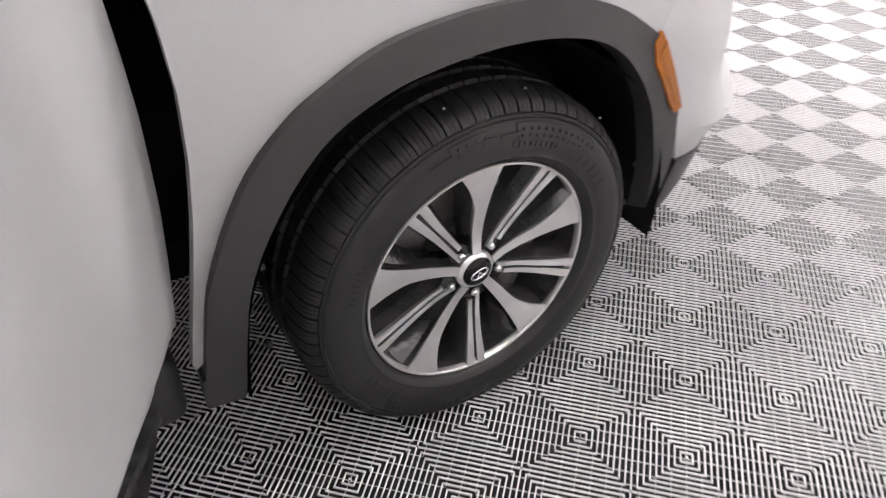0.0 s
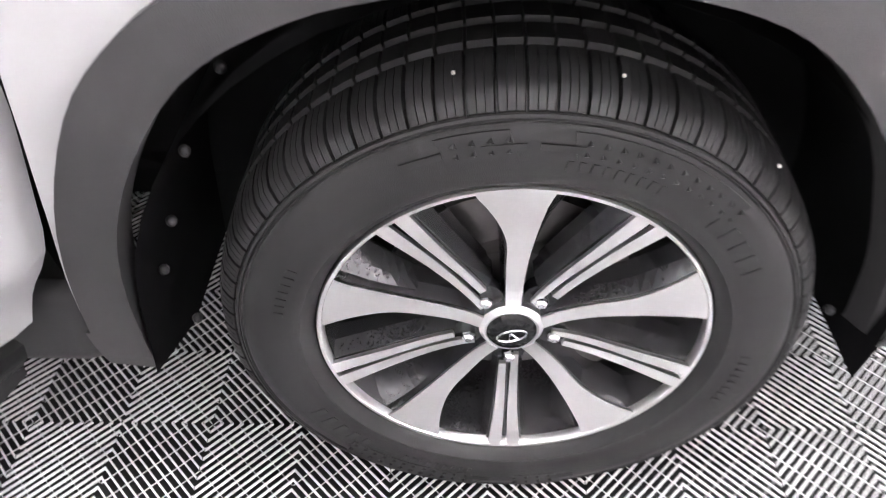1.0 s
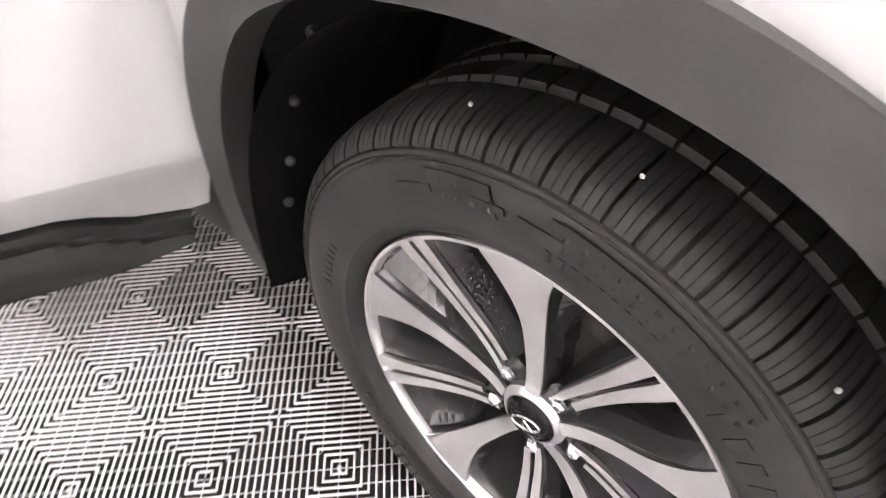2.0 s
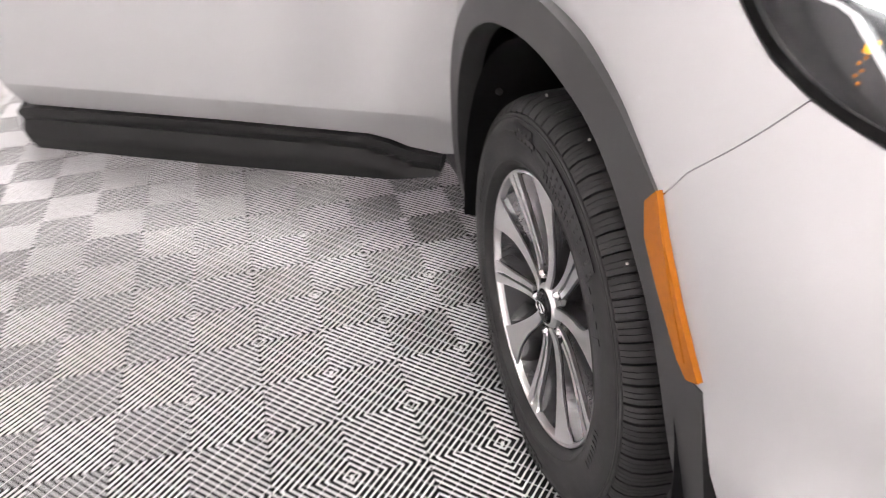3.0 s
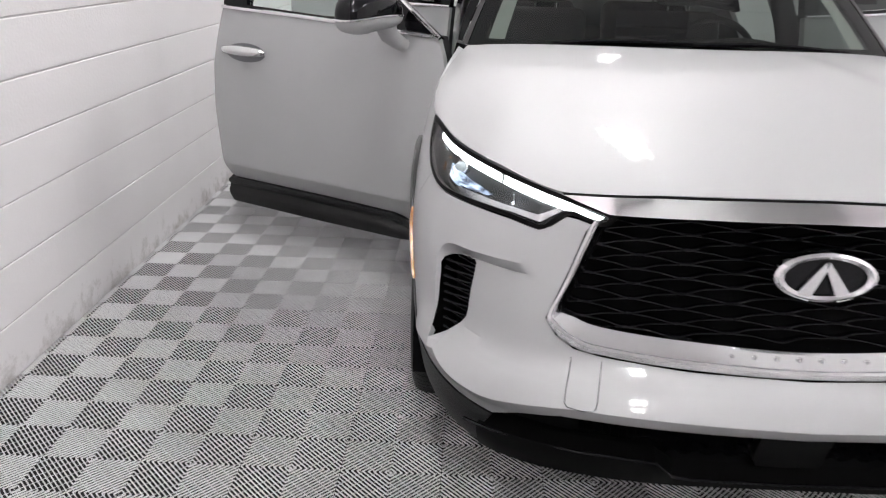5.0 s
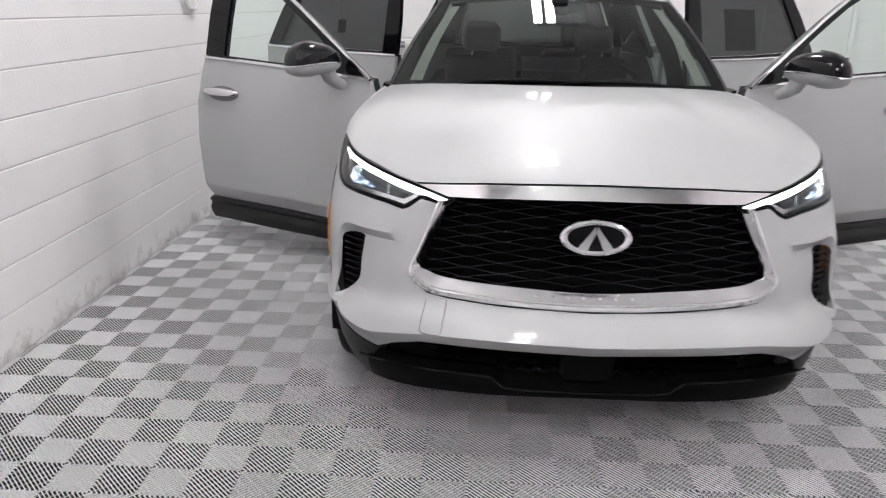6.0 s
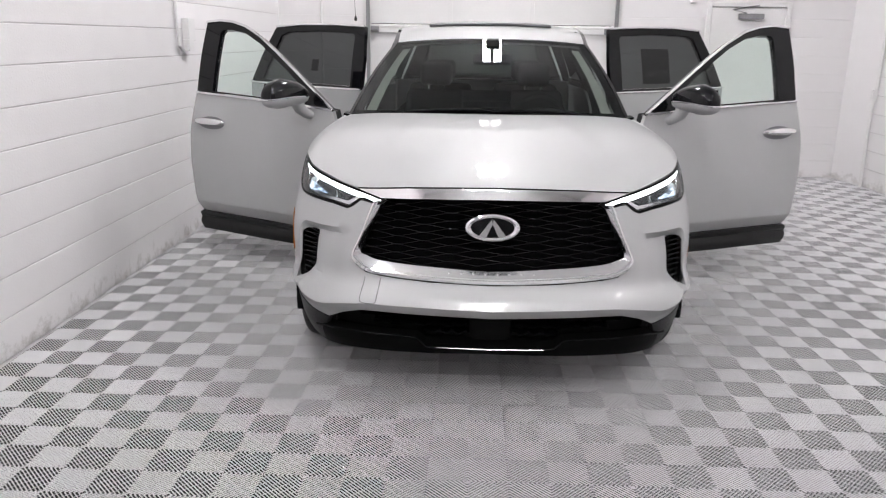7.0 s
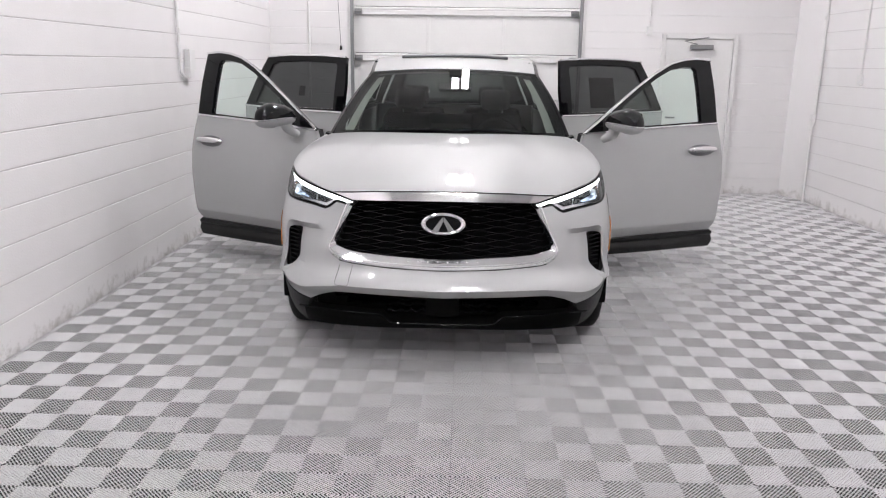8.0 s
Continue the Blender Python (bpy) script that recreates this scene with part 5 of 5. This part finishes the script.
    # brake behind the spokes
    part("brake_disc", ring_mesh([(.03, -.055), (.085, -.055), (.088, -.075), (.160, -.075), (.160, -.10), (.03, -.10)], 48), M_DISC, w, "steel brake disc", True)
    bm = bmesh.new()
    box(bm, .045, .11, -.075, .075, .115, .175, .014, 2)
    bm.transform(pose(0, 0, 0, 112))
    part("brake_caliper", bm, M_DISC, w, "grey brake caliper", True)
    part("wheel_back", ring_mesh([(.0, -.13), (.215, -.13)], 32), M_VOID, w)
    # grit caught in the tread
    for a0, x0 in SPECKS:
        bm = bmesh.new()
        bmesh.ops.create_icosphere(bm, subdivisions=1, radius=.0026)
        part("grit", bm, M_GRIT, w).matrix_basis = Matrix.Translation(polar(.367, a0, x0))
    # raised marks on the sidewall, plain bars
    marks = [(a0 + da, .289, .022, 2.0) for a0, cnt in ((-62, 5), (118, 5)) for da in [4.6 * j for j in range(cnt)]] + \
            [(a0 + da, .287, .012, 1.1) for a0, cnt in ((-28, 9), (150, 9), (62, 7), (-110, 8)) for da in [2.5 * j for j in range(cnt)]] + \
            [(a0, .307, .008, 8.0) for a0 in (-6, 4.5, 20, 172, 196)]
    for a0, r, h, wd in marks:
        bm = bmesh.new()
        vs = [bm.verts.new(polar(r + dr, a0 + da, .0335)) for dr, da in ((-h / 2, -wd / 2), (-h / 2, wd / 2), (h / 2, wd / 2), (h / 2, -wd / 2))]
        f = bm.faces.new(vs)
        ext = bmesh.ops.extrude_face_region(bm, geom=[f])
        for v in [g for g in ext["geom"] if isinstance(g, bmesh.types.BMVert)]:
            v.co.x -= .0012
        bmesh.ops.recalc_face_normals(bm, faces=bm.faces[:])
        part("sidewall_mark", bm, M_TYRE_MARK, w)
    # raised panels with rows of small studs
    for a0, a1 in ((2, 15), (-46, -9), (182, 195), (134, 171)):
        bm = bmesh.new()
        n = max(3, int((a1 - a0) / 3))
        for k in range(n):
            f0, f1 = k / n, (k + 1) / n
            lo = [polar(r, a0 + (a1 - a0) * f + (1.5 if r > .31 else 0), .0338 if r < .31 else .0318) for f in (f0, f1) for r in (.296, .326)]
            vs = [bm.verts.new(p) for p in (lo[0], lo[1], lo[3], lo[2])]
            hi = [bm.verts.new(v.co + Vector((-.0012, 0, 0))) for v in vs]
            bm.faces.new(hi)
            for i in range(4):
                if (i == 0 and k > 0) or (i == 2 and k < n - 1):
                    continue
                bm.faces.new((vs[i], vs[(i + 1) % 4], hi[(i + 1) % 4], hi[i]))
            for r, d in ((.302, .006), (.3145, .005)):
                c = polar(r, a0 + (a1 - a0) * (f0 + f1) / 2, .0346)
                tip = bm.verts.new(c + Vector((-.0022, 0, 0)))
                tri = [bm.verts.new(c + Vector((.001, d * math.sin(q + a0), d * math.cos(q + a0)))) for q in (0, 2.1, 4.2)]
                for i in range(3):
                    bm.faces.new((tri[i], tri[(i + 1) % 3], tip))
        bmesh.ops.recalc_face_normals(bm, faces=bm.faces[:])
        part("sidewall_panel", bm, M_TYRE_MARK, w)
    return w


HUB = Vector((-.93, 0, .345))
WHEEL = wheel(HUB)
copy_thing(WHEEL, pose(-.93, 2.90, .345))
copy_thing(WHEEL, pose(.93, 0, .345, 0, 0, 180))
copy_thing(WHEEL, pose(.93, 2.90, .345, 0, 0, 180))

# ---------------------------------------------------------------- doors
DOOR_W = table([.24, .30, .36, .40, .452, .464, .468, .480, .50, .60, .80, 1.0, 1.13, 1.2, 1.45, 1.68], [-.062, -.052, -.042, -.032, -.002, .0045, .0056, .0062, .0072, .0125, .016, .008, -.010, -.024, -.080, -.148])


def door(s, hinge_y, angle, front):
    name = "front" if front else "rear"

    def fn(u, z, off=0.0):
        return Vector((s * (DOOR_W(z) + off), u, z))
    out = lambda p: Vector((s, 0, .1))
    inn = lambda p: Vector((-s, 0, 0))
    if front:
        skin_o = [(.022, .353), (.05, .350), (.13, .362), (.18, .380), (.23, .391), (.6, .395), (1.20, .392), (1.222, .41), (1.236, .50), (1.247, .75), (1.236, .95), (1.205, 1.12), (1.188, 1.205), (.6, 1.182), (.008, 1.152), (-.022, 1.08), (-.042, 1.0), (-.050, .8), (-.042, .65), (-.020, .5), (.004, .42)]
        sill = [(.05, .346), (.13, .357), (.18, .375), (.23, .387), (.6, .391), (1.205, .388), (1.236, .375), (1.250, .315), (1.232, .256), (.65, .258), (.20, .268), (.06, .288)]
        frame_o = [(.0, 1.152), (.18, 1.272), (.35, 1.386), (.50, 1.482), (.64, 1.562), (.80, 1.636), (.92, 1.664), (1.04, 1.674), (1.17, 1.664), (1.182, 1.45), (1.188, 1.208), (.6, 1.185)]
        pane = [(.205, 1.196), (.25, 1.255), (.36, 1.345), (.50, 1.435), (.66, 1.530), (.80, 1.592), (.92, 1.612), (1.01, 1.612), (1.03, 1.592), (1.042, 1.222), (.6, 1.202)]
        top = frame_o[:9]
        belt = [(.0, 1.156), (.3, 1.171), (.6, 1.186), (.9, 1.198), (1.186, 1.208)]
    else:
        skin_o = [(.010, .395), (.56, .395), (.62, .42), (.68, .52), (.78, .66), (.90, .78), (.96, .86), (1.0, 1.0), (1.035, 1.13), (1.05, 1.225), (.5, 1.205), (.0, 1.200), (.0, .8)]
        sill = [(.02, .390), (.55, .390), (.60, .38), (.56, .27), (.02, .262)]
        frame_o = [(.0, 1.202), (.0, 1.42), (.03, 1.655), (.30, 1.668), (.62, 1.668), (.86, 1.650), (.96, 1.45), (1.05, 1.228), (.5, 1.208)]
        pane = [(.10, 1.225), (.105, 1.58), (.13, 1.610), (.45, 1.622), (.74, 1.612), (.80, 1.585), (.94, 1.255), (.5, 1.232)]
        top = frame_o[2:6]
        belt = [(.0, 1.204), (.5, 1.210), (1.048, 1.230)]
    pl = M_DOOR_GLASS if front else M_PRIVACY
    d = part(f"{name}_door", sheet(fn, skin_o, [], .03, su=1, thick=.03, up=out, rows=(.44,), lines=[[(.10, .464), (.54, .464)], [(.10, .468), (.54, .468)]] if not front else [[(.06, .464), (1.21, .464)], [(.06, .468), (1.21, .468)]]), M_PAINT, CAR, "silver door standing open", True)
    d.data.set_sharp_from_angle(angle=radians(15))
    d.matrix_basis = pose(s * .93, hinge_y, 0, 0, 0, -s * angle)
    inner = [(u * .985 + .008, z) for u, z in skin_o]
    part("door_trim", sheet(fn, inner, [], .06, su=1, off=-.085, thick=.055, up=inn), M_TRIM, d, "dark inner door lining", True)

    crest = table([.05, .13, .18, .23, .6, 1.205], [.346, .357, .375, .387, .391, .388]) if front else (lambda u: .390)

    def ribbed(u, z, off=0.0):
        """The lower moulding: a rolled upper lip over a hollow, and a rounded foot."""
        d = crest(u) - z
        return fn(u, z, off + .005 * math.exp(-((d - .022) / .010) ** 2) - .010 * math.exp(-((d - .046) / .016) ** 2) + .006 * math.exp(-((d - .095) / .022) ** 2))
    part("sill_trim", sheet(ribbed, sill, [], .014, su=1, off=.016, thick=.09, up=out), M_SILL, d, "matte black lower door moulding", True)
    part("window_frame", sheet(fn, frame_o, [pane], .03, su=1, off=-.002, thick=.04, up=out), M_GLOSS, d, "black window frame", True)
    part("window_glass", sheet(fn, pane, [], .08, su=1, off=-.012, thick=0, up=out), pl, d, "green tinted door glass" if front else "dark privacy door glass", True).visible_shadow = False
    bm = bmesh.new()
    tube(bm, [fn(u, z, .004) for u, z in top], .0085, 8)
    part("top_moulding", bm, M_CHROME, d, "chrome strip over the window", True)
    bm = bmesh.new()
    tube(bm, [fn(u, z, .006) for u, z in belt], .0085, 8)
    part("belt_moulding", bm, M_CHROME, d, "chrome strip under the window", True)
    # handle
    h0 = .90 if front else .72
    bm = bmesh.new()
    n = 14
    pts = [fn(h0 + .26 * k / n, 1.022 + .004 * math.sin(math.pi * k / n) + (.008 * k / n if not front else 0), .012 + .026 * math.sin(math.pi * min(1, k / n * 1.02)) ** .6) for k in range(n + 1)]
    tube(bm, pts, [.010] + [.0165 + .0075 * math.sin(math.pi * k / n) for k in range(1, n)] + [.012], 12)
    part("door_handle", bm, M_CHROME, d, "chrome pull handle", True)
    bm = bmesh.new()
    ring = [(h0 + .13 + .122 * math.cos(a), 1.014 + .042 * math.sin(a)) for a in [2 * math.pi * k / 24 for k in range(24)]]
    merge(bm, sheet(fn, ring, [], .03, su=1, off=.0025, thick=0, up=out))
    part("handle_cup", bm, M_PLATE, d, "grey handle recess", True)
    if front:
        # outside mirror: black cap over a silver shell on a foot
        cx, cu, cz = .198, .185, 1.244

        def shellpt(a, b, grow=1.0):
            w = math.copysign(abs(math.cos(b) * math.cos(a)) ** .75, math.cos(a)) * .172
            u = math.copysign(abs(math.cos(b) * math.sin(a)) ** .9, math.sin(a)) * .088
            z = math.copysign(abs(math.sin(b)) ** .85, math.sin(b)) * ((.090 if b > 0 else .064) + .008 * math.cos(a))
            if u > .040:
                u = .040 + (u - .040) * .15
            return Vector((s * (cx + w * grow), cu + u * grow, cz + z * grow - .08 * (w / .148) ** 2 * .12))
        for nm, b0, b1, mat, lab in (("mirror_cap", -.02, math.pi / 2, M_GLOSS, "gloss black mirror cap"), ("mirror_shell", -math.pi / 2, -.05, M_PAINT, "silver lower mirror shell")):
            bm = bmesh.new()
            nu, nv = 36, 10
            g = [[bm.verts.new(shellpt(2 * math.pi * i / nu, b0 + (b1 - b0) * j / nv)) for i in range(nu)] for j in range(nv + 1)]
            for j in range(nv):
                for i in range(nu):
                    bm.faces.new((g[j][i], g[j][(i + 1) % nu], g[j + 1][(i + 1) % nu], g[j + 1][i]))
            bmesh.ops.remove_doubles(bm, verts=bm.verts[:], dist=1e-5)
            bmesh.ops.recalc_face_normals(bm, faces=bm.faces[:])
            part(nm, bm, mat, d, lab, True)
        bm = bmesh.new()
        tube(bm, [shellpt(2 * math.pi * k / 36, -.035, 1.005) for k in range(36)], .004, 6, closed=True)
        part("mirror_seam", bm, M_CHROME, d, "bright line round the mirror", True)
        bm = bmesh.new()
        tube(bm, [(s * .02, .145, 1.118), (s * .06, .155, 1.136), (s * .095, .165, 1.160), (s * .115, .17, 1.205)], [.026, .031, .036, .044], 14)
        part("mirror_foot", bm, M_PAINT, d, "silver mirror foot", True)
        bm = bmesh.new()
        box(bm, s * .09 - .0, s * .32 + .0, cu + .0445, cu + .0475, cz - .040, cz + .070, .001) if s > 0 else box(bm, -.32, -.09, cu + .0445, cu + .0475, cz - .040, cz + .070, .001)
        part("mirror_glass", bm, M_CHROME, d, "mirror glass")
    return d


def window_label(d, s, u0, u1, z0, z1):
    """A dark rectangle on the inside of a door's glass."""
    bm = bmesh.new()
    rows = [[bm.verts.new((s * (DOOR_W(z0 + (z1 - z0) * k / 6) - .016), u, z0 + (z1 - z0) * k / 6)) for u in (u0, u1)] for k in range(7)]
    for a, b in zip(rows, rows[1:]):
        bm.faces.new((a[0], a[1], b[1], b[0]))
    part("window_label", bm, M_DARK, d, "dark rectangle on the glass")


door(-1, .56, 60.8, True)
door(1, .56, 65.5, True)
window_label(door(-1, 1.66, 64, False), -1, .417, .480, 1.327, 1.410)
window_label(door(1, 1.66, 64, False), 1, .30, .555, 1.263, 1.515)

# ---------------------------------------------------------------- cabin
def dashboard():
    bm = bmesh.new()
    prof = [(.60, .95), (.62, 1.085), (.80, 1.110), (1.00, 1.105), (1.09, 1.075), (1.12, 1.02), (1.08, .93), (1.10, .78), (1.02, .62), (.7, .55)]
    rings = []
    n = 24
    for k in range(n + 1):
        x = -.80 + 1.60 * k / n
        hump = .045 * math.exp(-((x - .38) / .22) ** 2)
        rings.append([bm.verts.new((x, y - .10 * (abs(x) / .8) ** 3 * (y > 1), z + (hump if z > 1.0 else 0))) for y, z in prof])
    for k in range(n):
        for i in range(len(prof)):
            bm.faces.new((rings[k][i], rings[k][(i + 1) % len(prof)], rings[k + 1][(i + 1) % len(prof)], rings[k + 1][i]))
    bm.faces.new(rings[0])
    bm.faces.new(rings[-1][::-1])
    bmesh.ops.recalc_face_normals(bm, faces=bm.faces[:])
    d = part("dashboard", bm, M_TRIM, CAR, "dark soft-touch dashboard", True)
    bm = bmesh.new()
    box(bm, -.16, .16, 1.07, 1.085, 1.09, 1.25, .008, 2)
    part("screen", bm, M_GLOSS, d, "dark centre display")
    bm = bmesh.new()
    box(bm, -.14, .14, 1.1, 2.2, .40, .78, .05, 3)
    part("console", bm, M_TRIM, CAR, "dark centre console", True)


def steering_wheel():
    bm = bmesh.new()
    c, tilt = Vector((.37, 1.30, 1.03)), radians(24)
    pts = [c + Vector((.185 * math.cos(a), .185 * math.sin(a) * math.sin(tilt), .185 * math.sin(a) * math.cos(tilt))) for a in [2 * math.pi * k / 40 for k in range(40)]]
    tube(bm, pts, .016, 8, closed=True)
    for a in (-.15, math.pi + .15, -math.pi / 2):
        p = c + Vector((.18 * math.cos(a), .18 * math.sin(a) * math.sin(tilt), .18 * math.sin(a) * math.cos(tilt)))
        tube(bm, [c + Vector((0, -.01, 0)), p], [.035, .013], 8)
    tube(bm, [c + Vector((0, 0.02, 0)), c + Vector((0, -.02, 0)), c + Vector((0, -.22, -.06))], [.06, .065, .03], 16)
    part("steering_wheel", bm, M_TRIM, CAR, "black leather steering wheel", True)


def seat(x, y, wide=.25):
    bm = bmesh.new()
    box(bm, x - wide, x + wide, y - .05, y + .46, .42, .60, .06, 4)
    c = part("seat", bm, M_SEAT, CAR, "black leather car seat", True)
    bm = bmesh.new()
    box(bm, -wide * .95, wide * .95, -.07, .07, 0, .66, .055, 4)
    bm.transform(pose(x, y + .46, .55, -16))
    part("backrest", bm, M_SEAT, c, smooth=True)
    bm = bmesh.new()
    box(bm, -.13, .13, -.05, .05, .69, .87, .045, 4)
    bm.transform(pose(x, y + .45, .55, -14))
    part("headrest", bm, M_SEAT, c, smooth=True)
    bm = bmesh.new()
    for dx in (-.06, .06):
        tube(bm, [(dx, 0, .62), (dx, 0, .72)], .007, 6)
    bm.transform(pose(x, y + .455, .55, -15))
    part("headrest_post", bm, M_CHROME, c)


dashboard()
steering_wheel()
for sx in (-.38, .38):
    seat(sx, 1.50)
    seat(sx, 2.42, .30)
bm = bmesh.new()
box(bm, -.125, .125, -.02, .02, -.035, .035, .015, 3)
o = part("rear_view_mirror", bm, M_GLOSS, CAR, "black rear-view mirror on the windscreen", True)
o.matrix_basis = pose(.03, 1.06, 1.445, 8)
bm = bmesh.new()
box(bm, -.045, .045, -.03, .04, .0, .10, .015, 2)
part("mirror_mount", bm, M_TRIM, o, smooth=True).matrix_basis = pose(0, 0.0, .03)

# ---------------------------------------------------------------- pieces of floor and walls
build_floor()
build_blocks()
